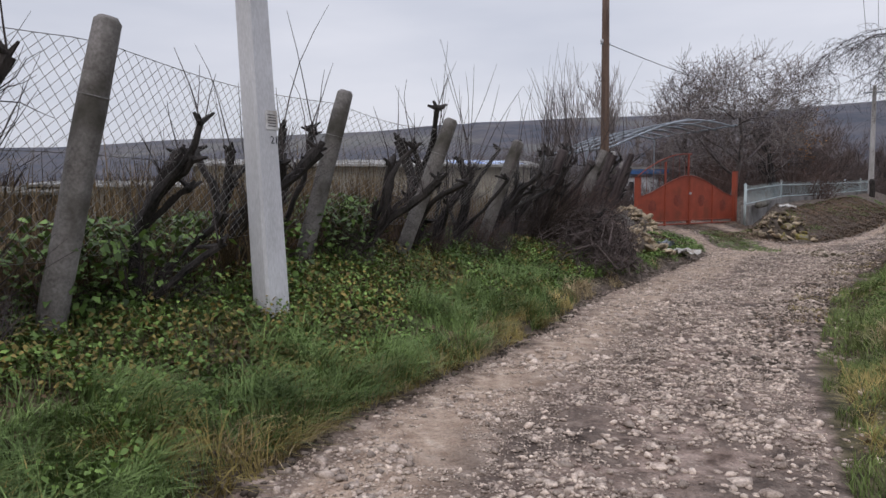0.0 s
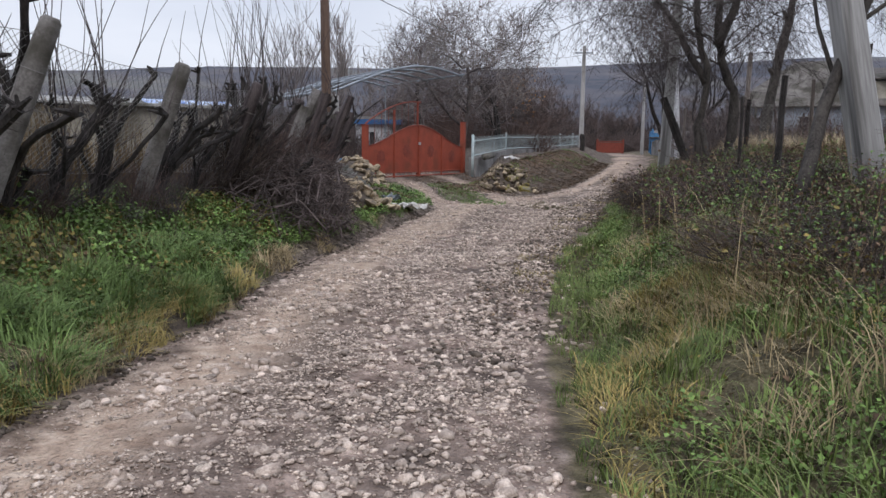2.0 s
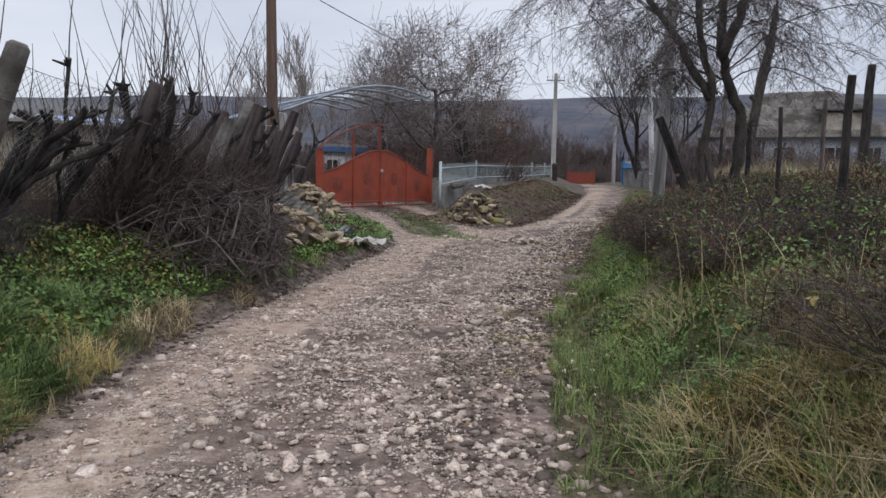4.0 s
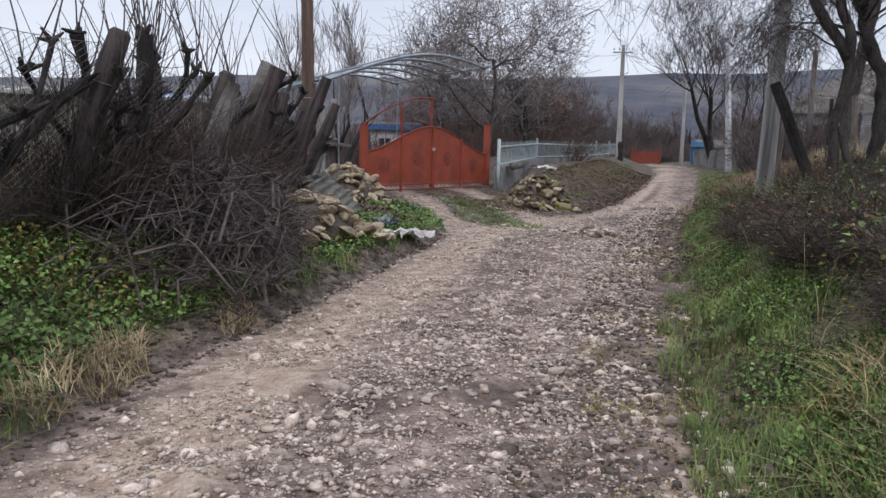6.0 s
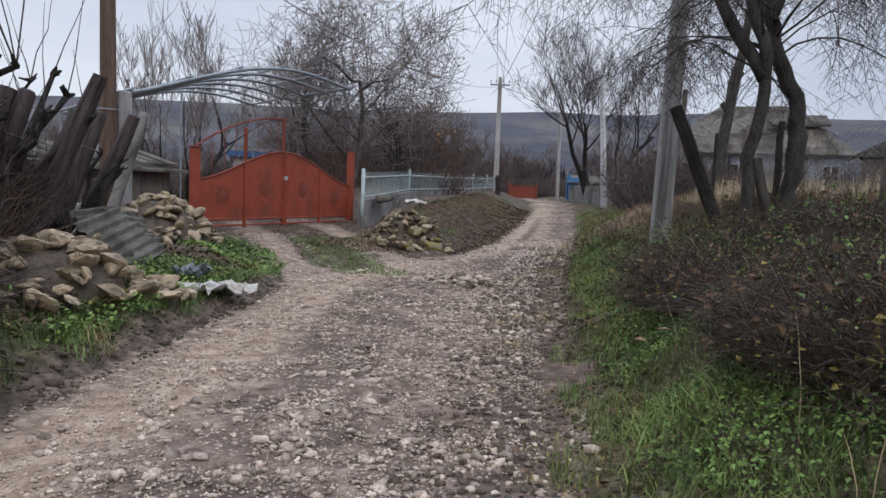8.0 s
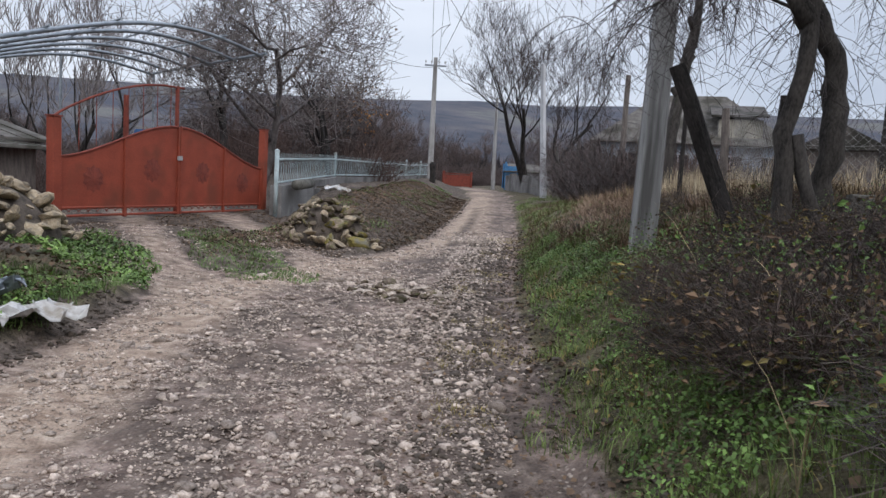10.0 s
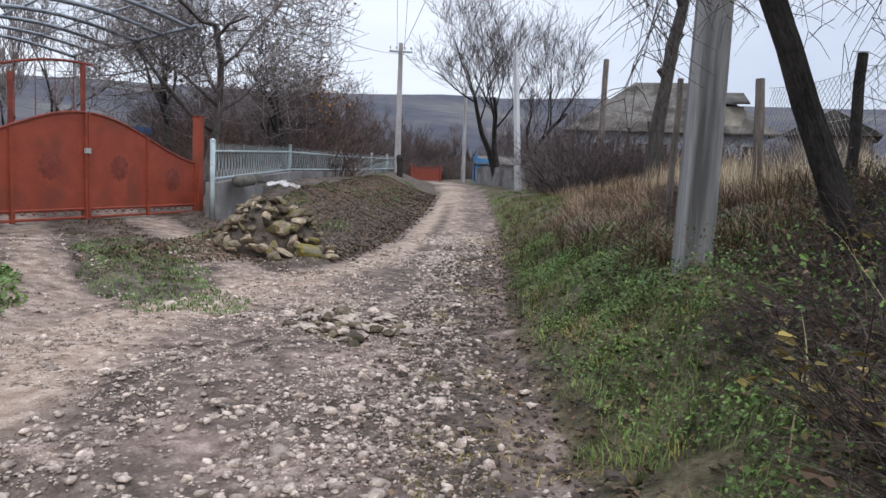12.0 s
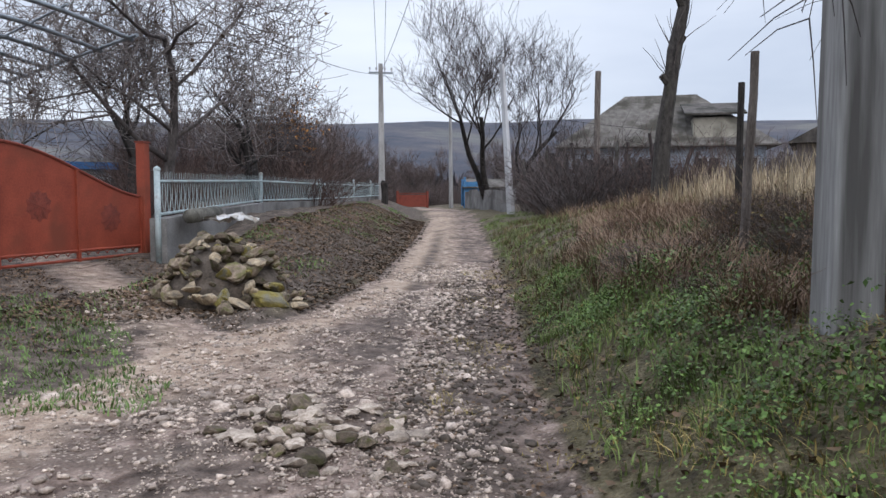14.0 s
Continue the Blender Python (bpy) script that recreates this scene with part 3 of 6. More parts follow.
# ---- red gate ----
G0, G1 = Vector((5.92, 21.88, 0)), Vector((10.24, 25.28, 0))
gate_len = (G1 - G0).length
gate_dir = (G1 - G0).normalized()
gate_z = float(land(8.1, 23.4))
gate = thing("double_gate", Matrix.Translation((G0.x, G0.y, gate_z)) @ pose(0, 0, 0, 0, 0, math.degrees(math.atan2(gate_dir.y, gate_dir.x))), "closed rust-red sheet steel double gate with sun ornaments", "gate")
for gx0, top in ((0.0, 1.52), (gate_len, 1.78)):
    p = part("gate_post", Builder().box(0.15, 0.15, top + 0.4, pose(gx0, 0, -0.4), 0.012), RED_PAINT, gate)
    part("post_cap", Builder().box(0.17, 0.17, 0.025, pose(gx0, 0, top)), RED_DARK, p)


def crest(u):
    """Height of a leaf's ogee top, u from the outer post (0) to the meeting stile (1)."""
    return 0.93 + 0.66 * (0.55 * (u * u * (3 - 2 * u)) + 0.45 * math.sin(u * math.pi / 2) ** 1.3)


half = gate_len / 2
for sgn, origin in ((1, 0.09), (-1, gate_len - 0.09)):
    w = half - 0.12
    leaf = new("leaf")
    leaf.parent = gate
    leaf.location = (origin, 0, 0)
    us = [i / 20 for i in range(21)]
    part("sheet", Builder().plate([(0, 0.17), *[(sgn * w * u, 0.17) for u in us[1:]], *[(sgn * w * u, crest(u)) for u in reversed(us)]], 0.004), RED_PAINT, leaf)
    part("top_rail", Builder().tube([(sgn * w * u, 0, crest(u) + 0.012) for u in us], 0.022, 6), RED_DARK, leaf)
    for z in (0.17, 0.045):
        part("bottom_rail", Builder().tube([(0, 0, z), (sgn * w, 0, z)], 0.022, 6), RED_PAINT, leaf)
    for i in range(14):
        a = sgn * w * (i + 0.5) / 14
        part("scroll", Builder().tube([(a + sgn * 0.09 * math.cos(q), 0, 0.105 + 0.045 * math.sin(q)) for q in np.linspace(0, math.pi, 6)], 0.008, 4), RED_DARK, leaf)
    for u in (0.0, 0.5, 1.0):
        part("stile", Builder().box(0.045, 0.045, (crest(u) if u < 1 else 1.6) - 0.02, pose(sgn * w * u, -0.012, 0.02)), RED_PAINT, leaf)
    for u, z in ((0.25, 0.62), (0.75, 0.80)):
        b = Builder()
        for i in range(20):
            a = 2 * math.pi * i / 20
            r = 0.22 if i % 2 else 0.18
            b.v.append((sgn * w * u + r * math.cos(a), -0.004, z + r * math.sin(a)))
        b.v.append((sgn * w * u, -0.022, z))
        b.f += [(i, (i + 1) % 20, 20) for i in range(20)]
        part("sun_ornament", b, RED_DARK, leaf, "embossed darker sun ornament")
for u in (0.27, 0.5):
    part("portal_upright", Builder().box(0.05, 0.05, 2.02 if u < 0.4 else 2.32, pose(gate_len * u, 0.06, 0), 0.0), RED_DARK, gate)
arch = []
for i in range(18):
    u = i / 32
    arch.append((gate_len * u, 0.06, 1.5 + 0.82 * math.sin(math.pi * u) ** 0.85 + 0.2 * max(0, u - 0.5)))
part("portal_arch", Builder().tube(arch, 0.02, 6), RED_DARK, gate, "thin red pipe half-arch over the gate")
for i in range(3, 16):
    u = i / 32
    if i % 2:
        part("infill_bar", Builder().tube([(gate_len * u, 0.06, crest(min(1, u * 2)) + 0.02), (gate_len * u, 0.06, arch[i][2])], 0.006, 4), RED_DARK, gate)
part("latch", Builder().box(0.11, 0.03, 0.08, pose(half - 0.03, -0.05, 1.0)), PALE_CONCRETE, gate, "small pale metal latch")

# ---- pale fence on its plinth ----
FENCE = [(10.15, 24.15), (14.33, 30.5), (18.14, 34.8), (21.6, 38.7), (24.0, 41.4), (26.0, 43.7)]
FTOP = [1.60, 1.84, 1.92, 2.02, 2.10, 2.15]
fence = thing("metal_fence", pose(0, 0, 0), "pale blue-grey steel picket fence on a concrete plinth", "fence")
for i, ((x, y), t) in enumerate(zip(FENCE, FTOP)):
    low = 1.35 if i == 0 else 0.72
    p = part("fence_post", Builder().tube([(x, y, t - low - 0.1), (x, y, t)], 0.045 if i == 0 else 0.035, 10), PALE_PAINT, fence, smooth=True)
    part("post_cap", Builder().tube([(x, y, t), (x, y, t + 0.03), (x, y, t + 0.06)], [0.055, 0.05, 0.01], 10), PALE_PAINT, p)
rng = random.Random(4)
for i in range(len(FENCE) - 1):
    a, c = Vector((*FENCE[i], FTOP[i])), Vector((*FENCE[i + 1], FTOP[i + 1]))
    for dz in (0.16, 0.64):
        part("fence_rail", Builder().tube([a - Vector((0, 0, dz)), c - Vector((0, 0, dz))], 0.024, 6), PALE_PAINT, fence)
    n_p = int((c - a).length / 0.115)
    d = (c - a).normalized()
    for j in range(1, n_p):
        p = a.lerp(c, j / n_p)
        s = 0.05 if j % 2 else -0.05
        pts = [p - Vector((0, 0, 0.66)) - d * s, p - Vector((0, 0, 0.42)) + d * s * 0.6, p - Vector((0, 0, 0.18)) - d * s * 0.2, p + d * s * 0.3 - Vector((0, 0, 0.01 + 0.03 * rng.random()))]
        part("picket", Builder().tube(pts, [0.006, 0.006, 0.006, 0.003], 4), PALE_PAINT, fence)
plinth = Builder()
for i in range(len(FENCE) - 1):
    a, c = Vector((*FENCE[i], 0)), Vector((*FENCE[i + 1], 0))
    nrm = Vector((-(c - a).y, (c - a).x, 0)).normalized() * 0.12
    za, zc = FTOP[i] - 0.70, FTOP[i + 1] - 0.70
    plinth.add([a - nrm + Vector((0, 0, -0.3)), c - nrm + Vector((0, 0, -0.3)), c + nrm + Vector((0, 0, -0.3)), a + nrm + Vector((0, 0, -0.3)), a - nrm + Vector((0, 0, za)), c - nrm + Vector((0, 0, zc)), c + nrm + Vector((0, 0, zc)), a + nrm + Vector((0, 0, za))],
               [(0, 1, 5, 4), (1, 2, 6, 5), (2, 3, 7, 6), (3, 0, 4, 7), (4, 5, 6, 7)])
part("plinth", plinth, WALL_GREY, fence, "grey concrete plinth")
bench = tagged(part("pipe_section", Builder().tube([(10.65, 24.3, 0.93), (11.5, 25.55, 0.97)], 0.11, 12), SLATE, smooth=True), "grey-blue asbestos pipe lying on the plinth", "pipe")
stub = thing("burnt_stump", Matrix.Translation(spot(23.6, 39.6, -0.1)), "short black charred post on the bank", "post")
part("trunk", Builder().tube([(0, 0, 0), (0.02, 0, 0.5), (0, 0.02, 0.95), (0.03, 0, 1.05)], [0.16, 0.14, 0.17, 0.12], 8, rough=0.3), BARK, stub)

# ---- arched canopy frame behind the gate ----
C_R, C_L = Vector((10.1, 25.15, 3.62)), Vector((4.75, 21.15, 2.62))
inward = Vector((-0.18, 0.98, 0))
canopy = thing("canopy_frame", pose(0, 0, 0), "bare arched steel canopy frame with no roofing", "canopy")


def bow(u, k):
    p = C_L.lerp(C_R, u) + inward * (k * 1.18)
    return p + Vector((0, 0, 0.47 * math.sin(math.pi * u ** 1.15)))


for k in range(6):
    part("arch", Builder().tube([bow(i / 20, k) for i in range(21)], 0.036, 6), GALV, canopy, smooth=True)
for u in (0.0, 0.2, 0.4, 0.6, 0.8, 1.0):
    part("purlin", Builder().tube([bow(u, -0.15) + Vector((0, 0, 0.05)), bow(u, 5.15) + Vector((0, 0, 0.05))], 0.020 if 0 < u < 1 else 0.032, 5), GALV, canopy)
for u, k in ((1.0, 5), (0.0, 5), (0.55, 5), (0.12, 2.5)):
    p = bow(u, k)
    part("post", Builder().tube([(p.x, p.y, -0.4), (p.x, p.y, p.z)], 0.03, 8), GALV, canopy)


# ---- houses and sheds ----
def shed(name, x, y, turn, sx, sy, h, rise, wall_mat, roof_mat, label, base=None, windows=(), door=None, hip=0.0, eave=0.3, trim=None):
    """A low house: four walls, a ridged roof of thick sheets with ribs, windows with frames."""
    z = float(land(x, y)) - 0.2 if base is None else base
    ob = thing(name, Matrix.Translation((x, y, z)) @ pose(0, 0, 0, 0, 0, turn), label, "house" if "house" in name else "shed")
    t = 0.25
    b = Builder()
    X, Y = sx / 2, sy / 2
    part("front_wall", Builder().box(sx, t, h, pose(0, -Y + t / 2, 0)), wall_mat, ob)
    part("back_wall", Builder().box(sx, t, h, pose(0, Y - t / 2, 0)), wall_mat, ob)
    part("side_wall", Builder().box(t, sy - 2 * t, h, pose(-X + t / 2, 0, 0)), wall_mat, ob)
    part("side_wall", Builder().box(t, sy - 2 * t, h, pose(X - t / 2, 0, 0)), wall_mat, ob)
    e, th = eave, 0.06
    r = X + e - hip
    b.v = [(-X - e, -Y - e, h), (X + e, -Y - e, h), (X + e, Y + e, h), (-X - e, Y + e, h), (-r, 0, h + rise), (r, 0, h + rise)]
    b.v += [(px, py, pz + th) for px, py, pz in b.v]
    b.f = [(0, 1, 2, 3), (6, 7, 11, 10), (8, 9, 10, 11), (7, 8, 11), (9, 6, 10), (0, 6, 7, 1), (1, 7, 8, 2), (2, 8, 9, 3), (3, 9, 6, 0)]
    roof = part("roof", b, roof_mat, ob)
    ribs = int(sx / 0.35)
    for s in (-1, 1):
        rb = Builder()
        for i in range(1, ribs):
            u = -X - e + (sx + 2 * e) * i / ribs
            k = 1.0 if hip == 0 else min(1.0, (X + e - abs(u)) / max(hip, 0.01))
            rb.tube([(u, s * (Y + e), h + th), (u, s * (Y + e) * (1 - k), h + th + rise * k)], 0.035, 4)
        part("roof_ribs", rb, roof_mat, roof)
    if trim:
        part("fascia", Builder().box(sx + 2 * e, 0.04, 0.30, pose(0, -Y - e - 0.02, h - 0.22)), trim, ob)
    for wx, wz, ww, wh in windows:
        win = part("window", Builder().box(ww, 0.05, wh, pose(wx, -Y - 0.02, wz)), DARK_GLASS, ob)
        part("frame", Builder().box(0.06, 0.06, wh, pose(wx, -Y - 0.045, wz)), WALL_WHITE, win)
        for s in (-1, 1):
            part("frame", Builder().box(0.07, 0.06, wh, pose(wx + s * ww / 2, -Y - 0.045, wz)), WALL_WHITE, win)
        for zz in (wz - 0.05, wz + wh):
            part("frame", Builder().box(ww + 0.14, 0.06, 0.07, pose(wx, -Y - 0.045, zz)), WALL_WHITE, win)
    if door:
        part("door", Builder().box(0.9, 0.05, 1.95, pose(door, -Y - 0.02, 0)), BLUE_PAINT, ob)
    return ob


house = shed("village_house", 42.1, 39.4, -50, 10.0, 8.0, 3.3, 3.2, WALL_BLUE, ROOF_OLD, "pale blue-white house with a mossy hipped asbestos roof", 0.75, ((-3.4, 1.2, 1.2, 1.5), (-0.6, 1.2, 1.2, 1.5), (2.2, 1.2, 1.2, 1.5), (4.2, 1.2, 0.8, 1.5)), hip=3.65, eave=0.6)
yard_house = shed("yard_house", 13.1, 47.6, -12, 2.6, 2.4, 2.3, 0.25, WALL_WHITE, ROOF_DARK, "white yard house with a dark blue fascia and slate roof", 0.45, ((-0.5, 0.8, 0.7, 0.8),), trim=FASCIA_BLUE)
white_house = shed("white_house", 3.4, 29.0, 30, 4.2, 3.4, 1.75, 0.45, WALL_WHITE, ROOF_OLD, "low white outbuilding with arched grilles behind the gate", -0.2, ((-1.0, 0.7, 0.8, 0.9), (1.0, 0.7, 0.8, 0.9)))
long_shed = shed("long_shed", -2.4, 22.5, 6, 9.5, 4.0, 2.44, 0.22, WALL_SHED, ROOF_PALE, "long low grey shed with a flat slate roof", -0.35)
low_shed = shed("low_shed", -8.4, 20.5, 10, 4.5, 3.5, 2.2, 0.12, WALL_SHED, ROOF_PALE, "low pale-walled shed below the fence", -0.7)
dark_shed = shed("dark_shed", -11.8, 18.5, 12, 3.6, 3.0, 1.9, 0.15, WOOD, SLATE, "dark tarred plank shed below the fence", -0.6)
far_shed = shed("plank_shed", 38.0, 27.5, 26, 4.0, 3.0, 2.6, 1.0, WOOD, ROOF_DARK, "dark gabled plank shed beyond the dry grass", 0.9)
dormer = Builder().box(2.3, 2.0, 1.2, pose(2.6, -3.0, 3.6))
part("gable_room", dormer, WALL_SHED, house, "pale boarded gable room under the roof")
gable = Builder()
gable.v = [(x, y, z + dz) for dz in (0.0, 0.1) for x, y, z in ((1.0, -4.25, 4.9), (4.0, -4.25, 4.9), (4.0, -1.4, 5.75), (1.0, -1.4, 5.75))]
gable.f = [(0, 1, 2, 3), (4, 5, 6, 7), (0, 1, 5, 4), (1, 2, 6, 5), (2, 3, 7, 6), (3, 0, 4, 7)]
part("gable_roof", gable, ROOF_DARK, house)


# ---- growing things ----
def grow(limbs, twigs, p, d, length, r, level, rng, top, spread=0.75, droop=0.0, up=0.25, kids=5, sides=6, split=1, thin=0.004, segs=5):
    """One branch, its side branches after it. Thick ones go to limbs, thin ones to twigs."""
    pts, rad = [Vector(p)], [r]
    q, d = Vector(p), Vector(d).normalized()
    for i in range(segs):
        d = (d + Vector((rng.gauss(0, 0.16), rng.gauss(0, 0.16), rng.gauss(0, 0.10) + (up if level else 0.05) * 0.4 - droop * level * 0.16))).normalized()
        q = q + d * (length / segs)
        pts.append(q.copy())
        rad.append(max(thin, r * (1 - (0.55 if level < top else 0.85) * (i + 1) / segs)))
    (limbs if level <= split else twigs).tube(pts, rad, max(3, sides - level * 2), cap=level <= split, rough=0.15 if level <= split else 0, rng=rng)
    if level == top:
        return
    n = kids if level else max(3, kids - 1)
    for i in range(n):
        u = rng.uniform(0.25 if level else 0.42, 1.0)
        k = min(segs - 1, int(u * segs))
        a = pts[k].lerp(pts[k + 1], u * segs - k)
        axis = (pts[k + 1] - pts[k]).normalized()
        side = axis.orthogonal().normalized()
        side.rotate(Matrix.Rotation(rng.uniform(0, 2 * math.pi), 3, axis))
        nd = axis * (1 - spread * 0.6) + side * spread + Vector((0, 0, up))
        grow(limbs, twigs, a, nd, length * rng.uniform(0.45, 0.75), max(thin, rad[k] * rng.uniform(0.4, 0.6)), level + 1, rng, top, spread, droop, up, kids, sides, split, thin, max(3, segs - 1))


def tree(x, y, h, r, seed, label, top=4, bark=BARK, twig=TWIG, lean=(0, 0), forks=1, leaves=None, thin=0.004, name="bare_tree", **kw):
    rng = random.Random(seed)
    ob = thing(name, Matrix.Translation(spot(x, y, -0.15)), label, "tree")
    limbs, twigs = Builder(), Builder()
    for i in range(forks):
        a = rng.uniform(0, 6.28)
        d = Vector((lean[0] + (0.35 * math.cos(a + 3.1 * i) if forks > 1 else 0), lean[1] + (0.35 * math.sin(a + 3.1 * i) if forks > 1 else 0), 1))
        grow(limbs, twigs, (0.1 * i, 0, 0), d, h * 0.6, r, 0, rng, top, thin=thin, **kw)
    part("trunk", limbs, bark, ob, smooth=True)
    part("crown", twigs, twig, ob)
    if leaves:
        mat, count, size = leaves
        lv = Builder()
        for i in range(count):
            p = Vector(rng.choice(twigs.v))
            e = Euler((rng.uniform(0, 6), rng.uniform(0, 6), rng.uniform(0, 6))).to_matrix()
            lv.add([p, p + e @ Vector((size * 0.4, size * 0.5, 0)), p + e @ Vector((0, size, size * 0.2)), p + e @ Vector((-size * 0.4, size * 0.5, 0))], [(0, 1, 2, 3)])
        part("last_leaves", lv, mat, ob, "few curled dead leaves")
    return ob


def shoots(builder, p, n, length, rng, r=0.008, fan=0.35, lean=(0, 0), sides=3, curl=0.1):
    for i in range(n):
        d = Vector((rng.gauss(lean[0], fan), rng.gauss(lean[1], fan), 1)).normalized()
        q, pts = Vector(p), [Vector(p)]
        ln = length * rng.uniform(0.5, 1.1)
        for k in range(4):
            d = (d + Vector((rng.gauss(0, curl), rng.gauss(0, curl), rng.gauss(0.04, curl)))).normalized()
            q = q + d * ln / 4
            pts.append(q.copy())
        builder.tube(pts, [r, r * 0.8, r * 0.6, r * 0.45, r * 0.25], sides, cap=False)


def pollard(x, y, h, seed, label, lean=(0.42, -0.05), whips=6, whip_len=1.0, r=0.07, arms=3, group="pollarded shrubs along the wire fence"):
    """A hacked-back fence shrub: leaning knobbly trunk, stubby arms, some long whips."""
    rng = random.Random(seed)
    ob = thing("pollarded_shrub", Matrix.Translation(spot(x, y, -0.1)), label, "shrub", group)
    wood, thin = Builder(), Builder()

    def arm(p, d, ln, rr, k):
        pts, rad, q, d = [Vector(p)], [rr], Vector(p), Vector(d).normalized()
        for i in range(6):
            d = (d + Vector((rng.gauss(0, 0.18), rng.gauss(0, 0.18), rng.gauss(0.03, 0.12)))).normalized()
            q = q + d * ln / 6
            pts.append(q.copy())
            rad.append(rr * (1 - 0.06 * i) * rng.uniform(0.8, 1.3))
        rad[-1] *= 1.3
        wood.tube(pts, rad, 7, rough=0.4, rng=rng)
        return pts

    main = arm((0, 0, 0), (lean[0], lean[1], 1), h, r, 0)
    heads = [main[-1]]
    for i in range(arms):
        k = rng.randint(2, 5)
        heads.append(arm(main[max(0, k - 2)], (rng.gauss(lean[0], 0.22), rng.gauss(lean[1], 0.22), 1.0), h * rng.uniform(0.35, 0.85), r * 0.55, 1)[-1])
    for hp in heads:
        for i in range(5):
            e = Vector((rng.gauss(0, 0.06), rng.gauss(0, 0.06), rng.uniform(0, 0.09)))
            wood.tube([hp, hp + e], [r * 0.5, r * 0.22], 5, rough=0.3, rng=rng)
        shoots(thin, hp, max(1, whips // len(heads)), whip_len, rng, fan=0.25)
    for k in range(1, 6):
        shoots(thin, main[k], 12, h * 0.24, rng, 0.006, 0.9, curl=0.3)
    shoots(thin, main[3], 12, h * 0.5, rng, 0.006, 0.5, lean)
    shoots(thin, main[0], 30, h * 0.75, rng, 0.006, 0.55, lean)
    shoots(thin, main[5], 10, h * 0.35, rng, 0.005, 0.8)
    part("trunk", wood, BARK, ob)
    tagged(part("whip_spray", thin, TWIG, ob), kind="stuff")
    return ob


def bush(seed, n, r, h, mat, r_twig=0.006, fan=0.5, arc=0.5):
    """A mesh of arching bare stems that fill a rough mound."""
    rng = random.Random(seed)
    b = Builder()
    for i in range(n):
        a, k = rng.uniform(0, 6.283), r * math.sqrt(rng.random())
        q = Vector((0.75 * k * math.cos(a), 0.75 * k * math.sin(a), -0.05))
        d = Vector((math.cos(a) * fan * k / r + rng.gauss(0, 0.3), math.sin(a) * fan * k / r + rng.gauss(0, 0.3), 1)).normalized()
        ln = h * rng.uniform(0.5, 1.15) * (1 - 0.35 * k / r)
        pts = [q.copy()]
        for s in range(4):
            d = (d + Vector((rng.gauss(0, 0.22), rng.gauss(0, 0.22), rng.gauss(0, 0.12) - arc * 0.22 * s))).normalized()
            q = q + d * ln / 4
            pts.append(q.copy())
        b.tube(pts, [r_twig, r_twig * 0.8, r_twig * 0.65, r_twig * 0.5, r_twig * 0.3], 3, cap=False)
        for s in range(rng.randint(1, 3)):
            p = pts[rng.randint(1, 3)]
            e = Vector((rng.gauss(0, 1), rng.gauss(0, 1), rng.gauss(0.5, 0.6))).normalized() * ln * 0.28
            b.tube([p, p + e * 0.5 + Vector((0, 0, 0.02)), p + e], [r_twig * 0.55, r_twig * 0.45, r_twig * 0.25], 3, cap=False)
    return b


# ---- wire fence beside the verge ----
POSTS = [((-3.45, 2.6), (-3.0, 2.6, 2.45)), ((-2.5, 4.4), (-2.03, 4.45, 2.42)), ((-1.45, 6.95), (-0.92, 6.9, 2.32)), ((-0.57, 8.13), (0.10, 8.05, 2.17)), ((0.45, 10.11), (1.02, 9.75, 2.05)),
         ((1.35, 11.9), (1.95, 11.7, 2.05)), ((2.15, 13.5), (2.75, 13.3, 1.95)), ((2.9, 15.3), (3.5, 15.3, 1.95)), ((3.55, 17.1), (4.15, 17.1, 1.95)), ((4.15, 18.8), (4.8, 19.2, 2.15))]
for i, ((x, y), top) in enumerate(POSTS):
    m, h = upright(x, y, top, -0.25)
    ob = thing("fence_post", m, "leaning weathered grey fence post with a worn round top", "post", "leaning posts of the wire fence")
    rr = 0.085 if i != 1 else 0.09
    part("shaft", Builder().tube([(0, 0, h * k / 8) for k in range(8)] + [(0.01, 0, h - 0.03), (0.01, 0, h)], [rr] * 7 + [rr * 0.98, rr * 0.9, rr * 0.6], 10, rough=0.08, rng=random.Random(i)), POST_GREY if i < 5 or i == 9 else LOG, ob, smooth=True)
    part("tie_wire", Builder().tube([(rr * 1.05 * math.cos(a), rr * 1.05 * math.sin(a), h * 0.78) for a in np.linspace(0, 6.28, 13)], 0.004, 3), WIRE, ob)


